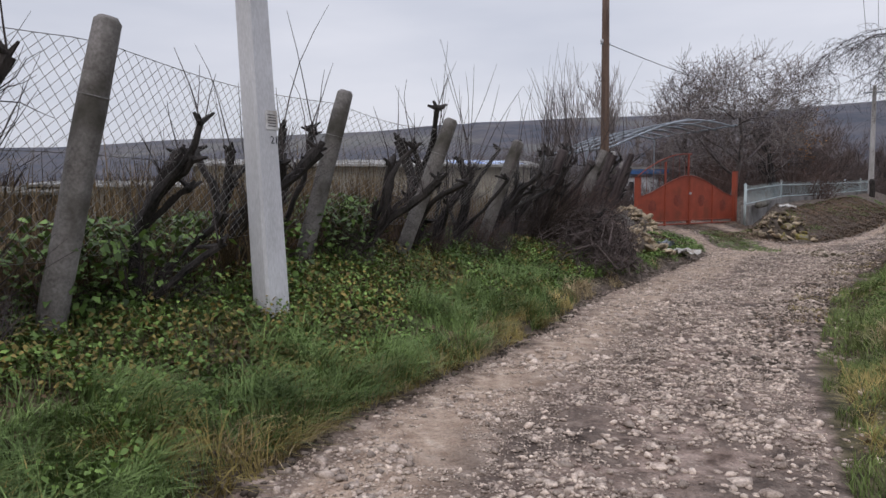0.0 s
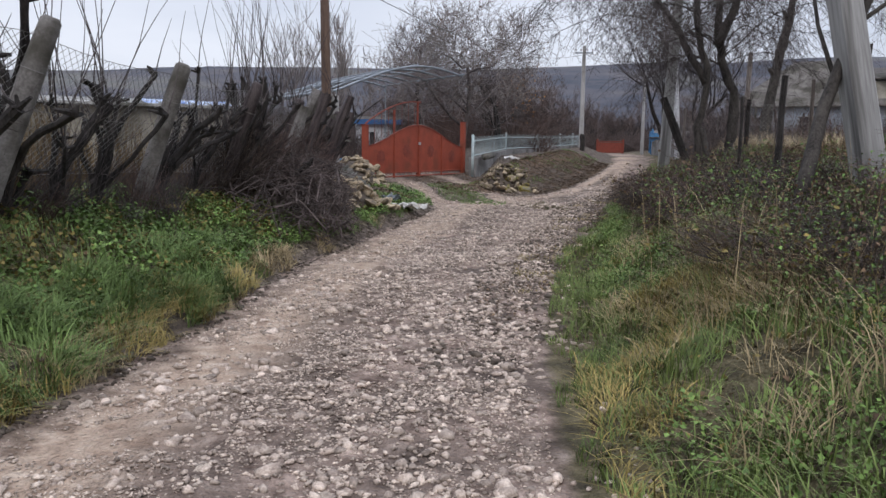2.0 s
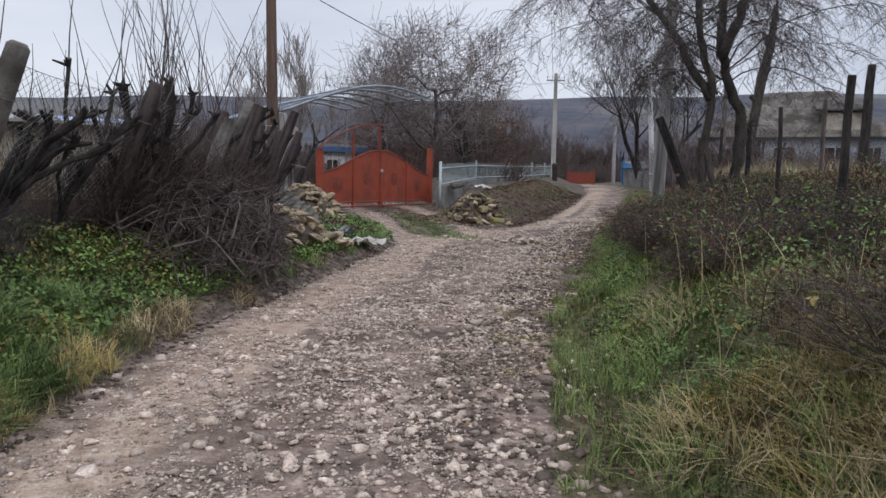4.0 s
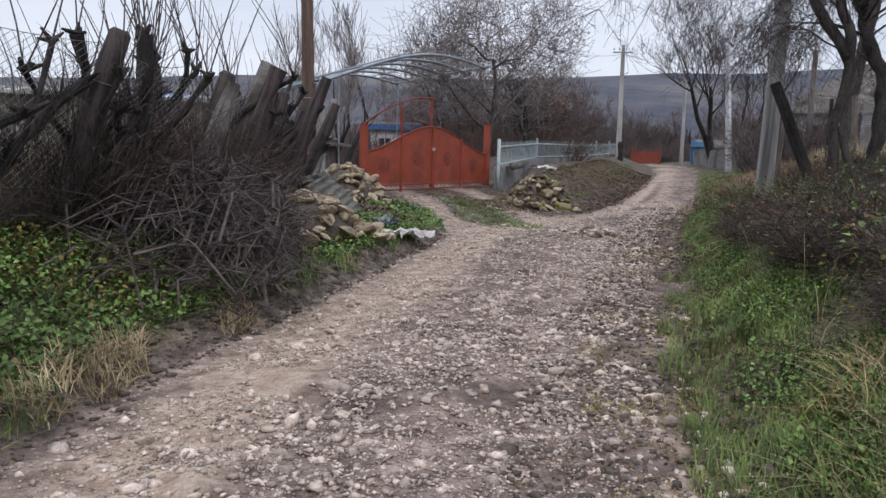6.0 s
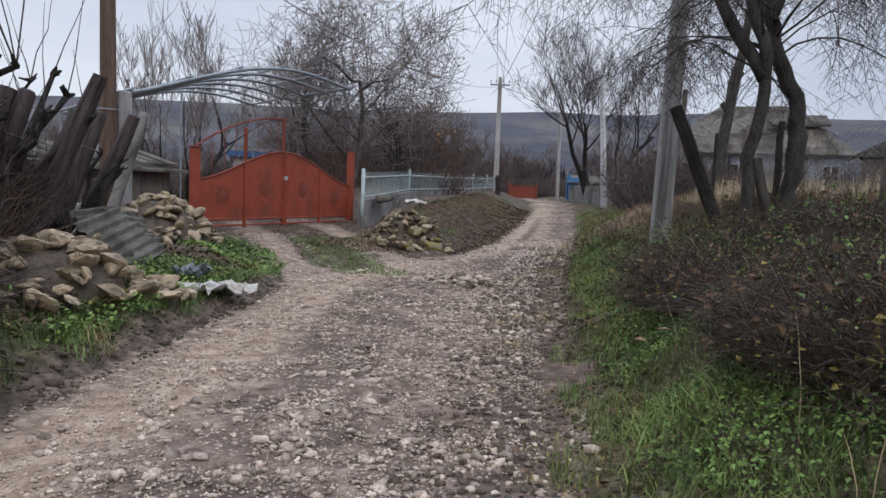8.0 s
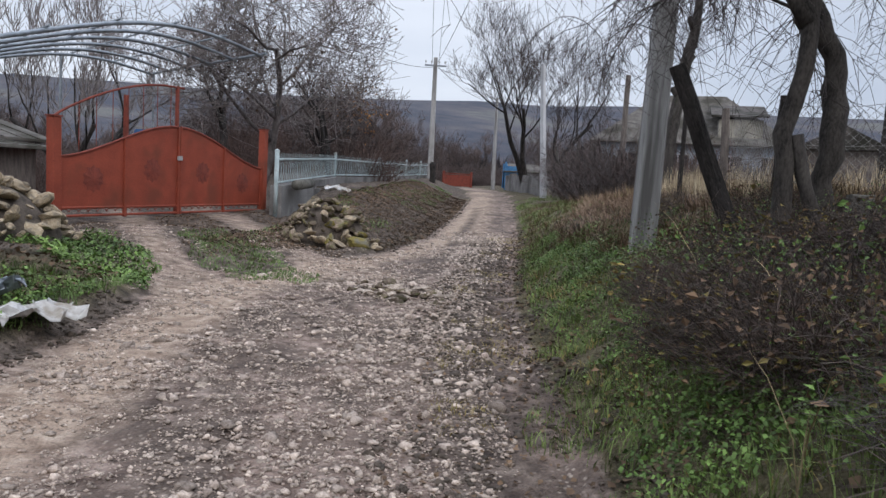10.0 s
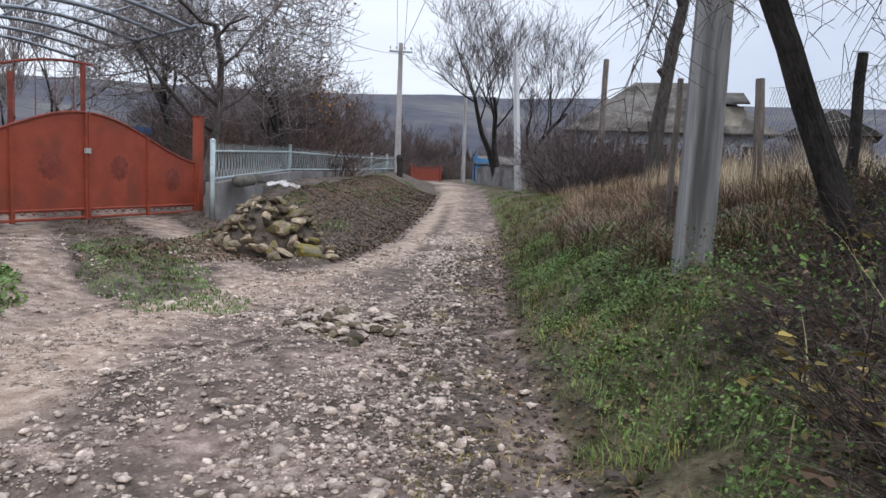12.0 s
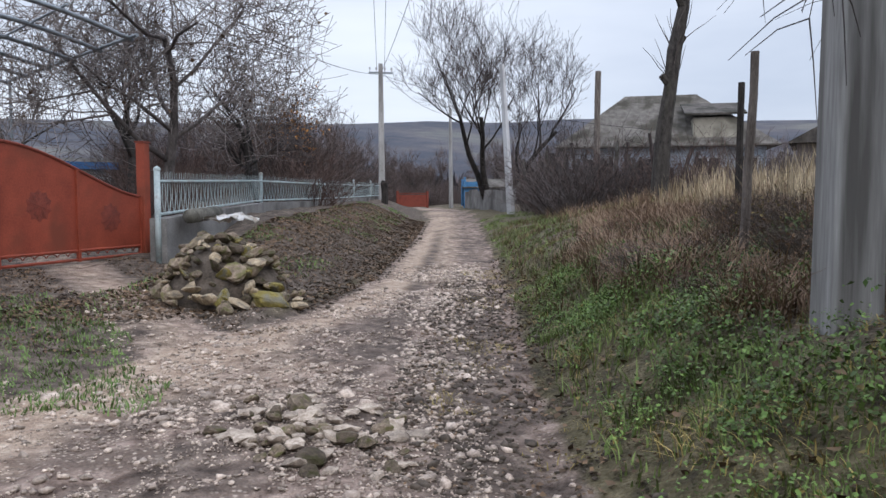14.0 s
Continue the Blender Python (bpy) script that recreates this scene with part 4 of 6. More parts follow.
def chain_link(name, lows, tops, label, cell=0.062, wire=0.0021):
    """Diagonal wires on the ruled surface between a low and a top line, with selvage wires."""
    lows, tops = [Vector(p) for p in lows], [Vector(p) for p in tops]
    cum = [0.0]
    for a, c in zip(lows, lows[1:]):
        cum.append(cum[-1] + (c - a).length)
    length, height = cum[-1], sum((t - w).length for t, w in zip(tops, lows)) / len(lows)

    def at(s, v):
        s = min(max(s, 0), length - 1e-6)
        k = max(i for i, q in enumerate(cum) if q <= s)
        k = min(k, len(lows) - 2)
        u = (s - cum[k]) / (cum[k + 1] - cum[k])
        sag = 0.06 * math.sin(math.pi * u)
        p = lows[k].lerp(lows[k + 1], u).lerp(tops[k].lerp(tops[k + 1], u) - Vector((0, 0, sag)), v / height)
        return p + Vector((0.025 * math.sin(s * 2.1 + v * 3), 0.0, 0))

    b = Builder()
    steps = 5
    for sgn in (1, -1):
        s0 = -height
        while s0 < length + height:
            ps = [(s0 + (height * i / steps if sgn > 0 else height * (1 - i / steps)), height * i / steps) for i in range(steps + 1)]
            run = [at(s, v) for s, v in ps if -0.001 <= s <= length]
            if len(run) > 1:
                b.tube(run, wire, 3, cap=False)
            s0 += cell * 1.414
    ob = thing(name, pose(0, 0, 0), label, "fence")
    part("wire_mesh", b, WIRE, ob)
    for v in (0, height * 0.5, height):
        part("line_wire", Builder().tube([at(length * i / 60, v) for i in range(61)], wire * 1.4, 3, cap=False), WIRE, ob)
    return ob


lows, tops = [], []
for (x, y), top in POSTS:
    base = spot(x, y, 0)
    t = Vector(top)
    lows.append(base.lerp(t, 0.22) + Vector((-0.09, 0.03, 0)))
    tops.append(base.lerp(t, 0.93) + Vector((-0.09, 0.03, 0)))
chain_link("chain_link_fence", lows[:8], tops[:8], "sagging rusty chain-link mesh tied to leaning posts")

shrub_label = ("dark hacked-back fence shrub with a few whips", "dark gnarled pollarded stem leaning over the verge")
SHRUBS = [(-2.95, 4.0, 1.5, 4), (-2.3, 5.2, 1.1, 2), (-2.15, 6.2, 1.4, 8), (-1.75, 6.7, 1.35, 6), (-0.95, 7.55, 1.1, 3), (-0.45, 8.35, 1.25, 4), (-0.15, 9.0, 1.05, 16), (0.1, 9.5, 1.1, 6),
          (0.6, 10.4, 1.05, 4), (1.0, 11.2, 1.25, 8), (1.35, 12.0, 1.4, 12), (1.75, 12.6, 1.5, 16), (2.2, 13.9, 1.5, 24), (2.75, 15.0, 1.3, 10), (3.05, 15.9, 1.5, 12), (3.6, 17.4, 1.2, 5), (2.0, 14.8, 1.6, 26), (1.5, 13.4, 1.45, 22), (2.7, 16.6, 1.4, 10)]
for i, (x, y, h, w) in enumerate(SHRUBS):
    pollard(x, y, h * 1.18, 100 + i, shrub_label[i % 2], whips=w, whip_len=1.9 if w > 13 else 1.25 if w > 5 else 0.7, r=0.040 + 0.011 * (i % 3), arms=4 + i % 3)
for i, (x, y, lean) in enumerate([(2.25, 13.2, 0.55), (2.6, 14.1, 0.7), (2.9, 15.1, 0.45), (3.35, 15.9, 0.75), (3.4, 16.6, 0.5), (3.85, 17.7, 0.7), (3.0, 15.5, 0.3), (2.05, 13.6, 0.75), (2.4, 14.6, 0.85), (2.75, 15.7, 0.6), (3.1, 16.4, 0.8)]):
    rng = random.Random(300 + i)
    m, h = upright(x, y, (x + lean, y + rng.uniform(-0.2, 0.2), 1.95 + rng.uniform(-0.3, 0.25)), -0.1)
    ob = thing("split_log", m, "dark split log leaning against the fence stack", "log", "logs leaning on the fence")
    b = Builder()
    b.tube([(0, 0, h * k / 5) for k in range(6)], [(0.10 + rng.uniform(-0.03, 0.02)) * (1.08 - 0.05 * k) for k in range(6)], 7, rough=0.35, rng=rng)
    part("log", b, LOG if i % 4 else POST_GREY, ob)
# vines and dead twigs woven through the fence line
vine_meshes = [bush(500 + k, 190, 0.55, 1.25, TWIG_BROWN, 0.0055, 0.4, 0.3).mesh("dead_stems", TWIG if k % 2 else TWIG_BROWN) for k in range(4)]
tall_vines = [bush(510 + k, 260, 0.5, 1.3, BRAMBLE, 0.0055, 0.35, 0.25).mesh("dead_stems", BRAMBLE if k else TWIG_BROWN) for k in range(2)]
rng = random.Random(8)
for i in range(34):
    u = i / 45
    x = np.interp(u, [0, 0.5, 1], [-3.0, 0.8, 4.0]) + rng.uniform(-0.3, 0.25)
    y = np.interp(u, [0, 0.5, 1], [3.6, 10.8, 18.4]) + rng.uniform(-0.2, 0.2)
    if math.hypot(x + 1.37, y - 5.75) < 0.9:
        continue
    ob = new("dead_bush")
    part_ob = new("stem_tangle", vine_meshes[i % 4])
    part_ob.parent = ob
    tagged(part_ob, kind="stuff")
    s = rng.uniform(0.3, 0.6) if u < 0.62 else rng.uniform(0.6, 0.9)
    ob.matrix_world = Matrix.Translation(spot(x, y, -0.05)) @ pose(0, 0, 0, rng.uniform(-8, 8), rng.uniform(5, 22), rng.uniform(0, 360)) @ Matrix.Diagonal((s, s, s, 1))
    tagged(ob, "leafless brown tangle of stems along the fence", "bush", "dead bushes along the wire fence")

for i, (x, y) in enumerate([(2.3, 13.4), (2.6, 14.2), (3.0, 15.0), (3.4, 16.3), (2.2, 13.8), (2.5, 14.9), (3.0, 16.0), (1.5, 12.1), (1.8, 12.6), (2.0, 13.1), (2.4, 14.0)]):
    ob = new("dead_bush")
    core = new("stem_tangle", tall_vines[i % 2])
    core.parent = ob
    tagged(core, kind="stuff")
    ob.matrix_world = Matrix.Translation(spot(x, y, 0.1)) @ pose(0, 0, 0, rng.uniform(-8, 8), 18, 40 * i) @ Matrix.Diagonal((0.95, 0.95, 1.25, 1))
    tagged(ob, "tall leafless reddish-brown stem tangle over the log stack", "bush", "dead bushes along the wire fence")

# ---- brush pile ----
rng = random.Random(21)
brush = thing("brush_pile", Matrix.Translation(spot(2.65, 12.35, 0)), "heap of cut bare branches lying on the verge", "brush pile")
rest = Builder()
for i in range(600):
    a = rng.gauss(0.75, 0.7)
    c = Vector((max(-1.0, min(0.42, rng.gauss(-0.05, 0.42))), max(-1.1, min(1.3, rng.gauss(0.05, 0.55))), 0))
    top = 0.76 * math.exp(-(c.x / 0.75) ** 2 - (c.y / 1.15) ** 2)
    c.z = top * rng.random() ** 0.55 + (float(land(2.65 + c.x, 12.35 + c.y)) - float(land(2.65, 12.35))) + 0.04
    d = Vector((math.cos(a), math.sin(a), rng.gauss(0, 0.22))).normalized()
    ln = rng.uniform(0.5, 1.5)
    edge = float(np.interp(12.35 + c.y, LEFT_EDGE[:, 0], LEFT_EDGE[:, 1])) - 2.65
    ln = min(ln, max(0.3, (edge - c.x) * 1.7 / max(0.3, abs(d.x))))
    side = Vector((rng.gauss(0, 0.16), rng.gauss(0, 0.16), rng.gauss(0.09, 0.13)))
    rr = rng.choice((0.004, 0.005, 0.006, 0.008, 0.012))
    pts = [c - d * ln / 2 - Vector((0, 0, 0.08 * ln)), c - d * ln / 5 + side, c + d * ln / 6 + side * 0.7, c + d * ln / 2 - side * 0.4 - Vector((0, 0, 0.1 * ln))]
    b = Builder() if i >= 360 else rest
    b.tube(pts, [rr, rr * 0.9, rr * 0.7, rr * 0.35], 5 if rr > 0.007 else 3, cap=rr > 0.007)
    for k in range(2):
        e = (d + Vector((rng.gauss(0, 0.7), rng.gauss(0, 0.7), rng.gauss(0.2, 0.4)))).normalized() * ln * 0.35
        p = pts[1 + k]
        b.tube([p, p + e * 0.5 + side * 0.3, p + e], [rr * 0.55, rr * 0.45, rr * 0.25], 3, cap=False)
    if b is not rest:
        part("branch", b, TWIG_CUT, brush)
tagged(part("branch_tangle", rest, TWIG_CUT, brush), kind="stuff")


# ---- stones ----
def stone_mesh(name, seed, mat, flat=0.7, level=2):
    bm = bmesh.new()
    bmesh.ops.create_icosphere(bm, subdivisions=level, radius=0.5)
    rng = random.Random(seed)
    cuts = [(Vector((rng.gauss(0, 1), rng.gauss(0, 1), rng.gauss(0, 1))).normalized(), rng.uniform(0.26, 0.42)) for _ in range(9)]
    for v in bm.verts:
        for nrm, dd in cuts:
            k = v.co.dot(nrm) - dd
            if k > 0:
                v.co -= nrm * k
        v.co += Vector((rng.gauss(0, 0.012), rng.gauss(0, 0.012), rng.gauss(0, 0.012)))
        v.co.z *= flat
    me = bpy.data.meshes.new(name)
    bm.to_mesh(me)
    bm.free()
    me.materials.append(mat)
    return me


lime = [stone_mesh("limestone", 40 + i, LIMESTONE, 0.62) for i in range(8)]
field = [stone_mesh("fieldstone", 60 + i, GREYSTONE, 0.75) for i in range(8)]


def pile(name, cx, cy, rx, ry, turn, height, count, meshes, size, seed, label, piece="stone"):
    """A heap of separate stones, laid from the ground up over a mound."""
    rng = random.Random(seed)
    ob = thing(name, Matrix.Translation(spot(cx, cy, 0)) @ pose(0, 0, 0, 0, 0, turn), label, "stone pile")
    z0 = float(land(cx, cy))
    core = Builder()
    rings = 7
    for i in range(rings + 1):
        k = 1 - i / rings
        for j in range(14):
            a = 6.283 * j / 14
            q = 0.92 * k * (1 + 0.12 * math.sin(3 * a + seed))
            core.v.append((rx * q * math.cos(a), ry * q * math.sin(a), height * 0.86 * (1 - k * k) - (0.22 if i == 0 else 0)))
    core.f += [(i * 14 + j, i * 14 + (j + 1) % 14, i * 14 + 14 + (j + 1) % 14, i * 14 + 14 + j) for i in range(rings) for j in range(14)]
    part("rubble_core", core, SOIL, ob, "earth and crumbled stone inside the heap")
    for i in range(count):
        k = math.sqrt(rng.random()) * 1.04
        a = rng.uniform(0, 6.283)
        q = k * (1 + 0.12 * math.sin(3 * a + seed))
        s = size * rng.choice((0.5, 0.6, 0.7, 0.8, 1.0, 1.1, 1.35)) * rng.uniform(0.85, 1.15)
        px, py = rx * q * math.cos(a), ry * q * math.sin(a)
        st = new(piece, meshes[i % len(meshes)])
        st.parent = ob
        st.location = (px, py, height * max(0, 1 - k * k) * 0.9 + s * 0.08)
        st.rotation_euler = (rng.gauss(0, 0.5), rng.gauss(0, 0.5), rng.uniform(0, 6.3))
        st.scale = (s * rng.uniform(0.9, 1.5), s * rng.uniform(0.7, 1.1), s * rng.uniform(0.6, 1.0))
    return ob


SOIL = material("rubble_soil", (0.042, 0.034, 0.027), (0.125, 0.100, 0.080), 8, 0.95, 0.5, 40)
pile("rubble_pile", 5.05, 19.7, 0.85, 1.35, -20, 0.85, 210, lime, 0.20, 1, "heap of broken yellowish limestone rubble beside the gate")
pile("rubble_pile", 3.75, 14.95, 0.62, 0.95, -25, 0.48, 90, lime, 0.21, 2, "low heap of yellow limestone blocks on the verge")
pile("rubble_pile", 4.5, 15.15, 0.35, 0.5, -30, 0.16, 26, lime, 0.22, 3, "few scattered limestone blocks on the verge edge")
pile("rock_pile", 10.2, 21.72, 0.74, 0.95, 20, 0.78, 215, field[:5] + lime[:2] + [stone_mesh("mossy_stone", 82, MOSS_STONE, 0.7)], 0.19, 4, "heap of grey-brown mossy fieldstones beside the gate post")
for x, y, s, mesh in ((10.42, 20.85, (0.62, 0.34, 0.3), stone_mesh("mossy_rock", 81, MOSS_STONE, 0.75, 3)), (10.72, 20.72, (0.27, 0.22, 0.2), lime[1]), (9.95, 20.85, (0.24, 0.2, 0.22), field[2]), (10.66, 21.1, (0.22, 0.2, 0.26), lime[3])):
    ob = new("rock", mesh)
    ob.matrix_world = Matrix.Translation(spot(x, y, s[2] * 0.22)) @ pose(0, 0, 0, 4, 8, 30 * x) @ Matrix.Diagonal((*s, 1))
    tagged(ob, "yellow-mossed boulder at the foot of the rock heap" if s[0] > 0.5 else "loose block beside the rock heap", "rock", "rocks at the foot of the heap")


def crumpled(name, x, y, dz, sx, sy, seed, mat, label, category, turn=0, amp=0.12, tilt=(0, 0)):
    rng = random.Random(seed)
    b = Builder()
    n = 12
    h = [[rng.gauss(0, amp * 0.4) for _ in range(n + 1)] for _ in range(n + 1)]
    for k in range(2):
        for i in range(n + 1):
            for j in range(n + 1):
                z = h[i][j] * 0.5 + (h[max(0, i - 1)][j] + h[i][max(0, j - 1)]) * 0.25 + amp
                b.v.append((sx * (i / n - 0.5) + 0.05 * math.sin(j), sy * (j / n - 0.5) + 0.04 * math.sin(2 * i), z - 0.008 * k))
    o = (n + 1) ** 2
    for i in range(n):
        for j in range(n):
            a = i * (n + 1) + j
            b.f.append((a, a + n + 1, a + n + 2, a + 1))
            b.f.append((a + o, a + o + 1, a + o + n + 2, a + o + n + 1))
    me = b.mesh(name, mat)
    ob = new(name, me)
    ob.matrix_world = Matrix.Translation(spot(x, y, dz)) @ pose(0, 0, 0, tilt[0], tilt[1], turn)
    return tagged(ob, label, category)


crumpled("plastic_sheet", 5.2, 15.75, 0.0, 0.75, 0.45, 5, WHITE_SHEET, "crumpled dirty white plastic sheet on the grass", "litter", 20, 0.11)
crumpled("plastic_sheet", 5.05, 16.2, 0.02, 0.32, 0.3, 6, GALV, "small crumpled grey plastic bag beside the rubble", "litter", 60, 0.12)
crumpled("white_sack", 10.42, 21.92, 0.76, 0.5, 0.38, 7, WHITE_SHEET, "crumpled white sack on top of the rocks", "sack", 30, 0.1)


def wavy_sheet(x, y, dz, sx, sy, turn, tilt, seed):
    """A broken corrugated asbestos sheet, thick, leaning on the rubble."""
    b = Builder()
    n = 36
    for k in range(2):
        for i in range(n + 1):
            for j in range(2):
                b.v.append((sx * (i / n - 0.5), sy * (j - 0.5), 0.022 * math.sin(i * 2 * math.pi / 6) - 0.007 * k))
    o = (n + 1) * 2
    for i in range(n):
        a = i * 2
        b.f += [(a, a + 2, a + 3, a + 1), (a + o, a + o + 1, a + o + 3, a + o + 2), (a, a + o, a + o + 2, a + 2), (a + 1, a + 3, a + o + 3, a + o + 1)]
    b.f += [(0, 1, o + 1, o), (2 * n, 2 * n + o, 2 * n + 1 + o, 2 * n + 1)]
    ob = new("corrugated_sheet", b.mesh("corrugated_sheet", SLATE))
    ob.matrix_world = Matrix.Translation(spot(x, y, dz)) @ pose(0, 0, 0, 0, 0, turn) @ pose(0, 0, 0, *tilt)
    return tagged(ob, "broken grey corrugated asbestos sheet leaning on rubble", "roof sheet", "broken roof sheets")


wavy_sheet(4.35, 16.5, 0.30, 0.75, 1.1, -18, (10, 42, 0), 1)
wavy_sheet(4.6, 17.6, 0.30, 0.7, 1.2, -25, (-6, 46, 0), 2)
wavy_sheet(4.3, 17.1, 0.36, 0.65, 1.0, -32, (4, 38, 0), 3)

# ---- trees and posts on the bank ----


def weeping_tree(x, y, trunks, seed, label, reach, count):
    """A tree of given trunk lines; limbs arch out above them and fine twigs hang from the limbs."""
    rng = random.Random(seed)
    ob = thing("weeping_tree", Matrix.Translation(spot(x, y, -0.15)), label, "tree", "drooping trees on the bank")
    limbs, hang = Builder(), Builder()
    for path, r0, r1 in trunks:
        bare = path[-1][2] < 2.0
        fine_path = []
        for a, c in zip(path, path[1:]):
            for k in range(3):
                fine_path.append(Vector(a).lerp(Vector(c), k / 3) + Vector((rng.gauss(0, 0.02), rng.gauss(0, 0.02), 0)))
        fine_path.append(Vector(path[-1]))
        m = len(fine_path) - 1
        limbs.tube(fine_path, [(r0 + (r1 - r0) * i / m) * rng.uniform(0.92, 1.1) for i in range(m + 1)], 10, rough=0.12, rng=rng)
        for j in range(0 if bare else count):
            a = 2 * math.pi * (j + rng.random() * 0.7) / count
            p = fine_path[rng.randint(int(m * 0.6), m)].copy()
            d = Vector((math.cos(a), math.sin(a), 0.9))
            ln, pts = reach * rng.uniform(0.6, 1.1), [p.copy()]
            for k in range(7):
                d = (d.normalized() + Vector((rng.gauss(0, 0.14), rng.gauss(0, 0.14), -0.20 + rng.gauss(0, 0.07)))).normalized()
                p = p + d * ln / 7
                pts.append(p.copy())
            rr = r1 * rng.uniform(0.16, 0.28)
            limbs.tube(pts, [rr * (1 - 0.11 * k) for k in range(8)], 6, cap=False)
            for k in range(2, 8):
                for q in range(4):
                    e = (d * 0.5 + Vector((rng.gauss(0, 0.6), rng.gauss(0, 0.6), rng.gauss(0.15, 0.3)))).normalized()
                    sp, sub = pts[k].copy(), [pts[k].copy()]
                    sl = rng.uniform(0.5, 1.0)
                    for v in range(4):
                        e = (e + Vector((rng.gauss(0, 0.15), rng.gauss(0, 0.15), -0.28))).normalized()
                        sp = sp + e * sl / 4
                        sub.append(sp.copy())
                    hang.tube(sub, [0.0045, 0.004, 0.0034, 0.0026, 0.0014], 3, cap=False)
                    for v in range(1, 5):
                        for h in range(2):
                            f = Vector((rng.gauss(0, 0.5), rng.gauss(0, 0.5), -0.45)).normalized() * rng.uniform(0.15, 0.42)
                            hang.tube([sub[v], sub[v] + f * 0.5 + Vector((0, 0, 0.02)), sub[v] + f], [0.0026, 0.0022, 0.0012], 3, cap=False)
    part("trunk", limbs, BARK_MOSS, ob, smooth=True)
    tagged(part("twig_spray", hang, TWIG, ob), kind="stuff")
    return ob


def trunk_line(*steps):
    """Trunk points from (sideways, height) steps, bending in the plane across the road."""
    return [(0.65 * o, -0.76 * o + 0.05 * z, z) for o, z in steps]


weeping_tree(10.0, 12.9, [(trunk_line((0, 0), (0.0, 0.6), (0.02, 1.2), (0.14, 1.9), (0.12, 2.4), (-0.05, 3.0), (-0.1, 3.8)), 0.072, 0.052), (trunk_line((0.12, 2.0), (-0.25, 2.7), (-0.6, 3.3), (-0.95, 3.8)), 0.07, 0.05),
                          (trunk_line((0.36, 0.0), (0.22, 0.6), (0.08, 1.2)), 0.06, 0.05)], 7, "dark leaning village tree with drooping bare twigs", 3.0, 12)
weeping_tree(10.94, 13.13, [(trunk_line((0, 0), (0.02, 0.7), (0.08, 1.3), (0.04, 1.75), (-0.16, 2.2), (-0.27, 2.7), (-0.26, 3.3), (-0.2, 4.2)), 0.10, 0.068), (trunk_line((-0.27, 2.6), (-0.05, 3.1), (0.12, 3.6), (0.3, 4.4)), 0.09, 0.06)], 12, "dark crooked village tree with drooping bare twigs", 2.8, 12)
tree(5.5, 6.3, 5.0, 0.065, 15, "slender young bare tree on the bank", top=3, bark=BARK_MOSS, lean=(0.02, 0.03), kids=4, sides=8, thin=0.003)
tall = thing("pollarded_tree", Matrix.Translation(spot(23.9, 25.8, -0.2)), "tall hard-pruned trunk with short whips", "tree")
trunk = [Vector(p) for p in ((0, 0, 0), (0.1, 0, 1.2), (0.2, -0.02, 2.4), (0.42, -0.05, 3.6), (0.55, -0.05, 4.6), (0.85, -0.1, 5.8), (1.0, -0.1, 7.2))]
b = Builder().tube(trunk, [0.25, 0.22, 0.21, 0.19, 0.2, 0.15, 0.11], 10, rough=0.2, rng=random.Random(3))
for k, e in ((2, (0.35, 0.1, 0.35)), (3, (-0.3, 0.1, 0.3)), (4, (0.3, -0.1, 0.4)), (5, (-0.35, 0, 0.4))):
    b.tube([trunk[k], trunk[k] + Vector(e) * 0.6, trunk[k] + Vector(e)], [0.12, 0.1, 0.08], 7, rough=0.3, rng=random.Random(k))
part("trunk", b, BARK_MOSS, tall)
b = Builder()
for k in (3, 4, 5, 6):
    shoots(b, trunk[k], 7, 1.6, random.Random(k), 0.02, 0.4)
tagged(part("whip_spray", b, TWIG, tall), kind="stuff")
RIGHT_POSTS = [((10.60, 13.52), (9.98, 13.98, 2.28), 0.078, BARK), ((14.4, 16.6), (14.35, 16.65, 2.5), 0.06, WOOD), ((12.4, 16.4), (12.35, 16.3, 2.25), 0.034, WOOD), ((15.5, 18.3), (15.5, 18.3, 2.6), 0.042, BARK), ((12.85, 14.78), (12.87, 14.8, 2.4), 0.05, BARK),
               ((17.4, 15.8), (17.5, 15.8, 4.0), 0.10, BARK), ((7.2, 8.2), (7.22, 8.2, 2.1), 0.036, BARK), ((7.7, 9.3), (7.65, 9.3, 1.95), 0.022, BARK), ((30.0, 33.4), (30.0, 33.4, 6.5), 0.13, WOOD)]
for i, ((x, y), top, rr, mat) in enumerate(RIGHT_POSTS):
    m, h = upright(x, y, top, -0.25)
    ob = thing("wooden_post", m, ("charred leaning wooden post above the bank" if i == 0 else "old dark wooden fence post in dry grass"), "post", "old posts on the bank")
    part("shaft", Builder().tube([(0.006 * (k % 3), 0, h * k / 6) for k in range(7)], [rr * (1.1 - 0.03 * k) for k in range(7)], 8, rough=0.2, rng=random.Random(i + 40)), mat, ob)
m, h = upright(13.55, 13.7, (13.25, 13.45, 2.75), -0.25)
leaner = thing("wooden_post", m, "slim grey post leaning over the wire mesh", "post", "old posts on the bank")
part("shaft", Builder().tube([(0.005 * (k % 2), 0, h * k / 6) for k in range(7)], [0.05 - 0.002 * k for k in range(7)], 8, rough=0.2, rng=random.Random(61)), WOOD, leaner)
mesh_feet = [(14.4, 16.6, 2.4), (12.85, 14.78, 2.3), (13.3, 13.5, 2.35)]
chain_link("chain_link_fence", [spot(x + 0.06, y, 0.3) for x, y, z in mesh_feet], [(x + 0.06, y, z) for x, y, z in mesh_feet], "sagging grey chain-link mesh behind the bank", 0.07, 0.0024)
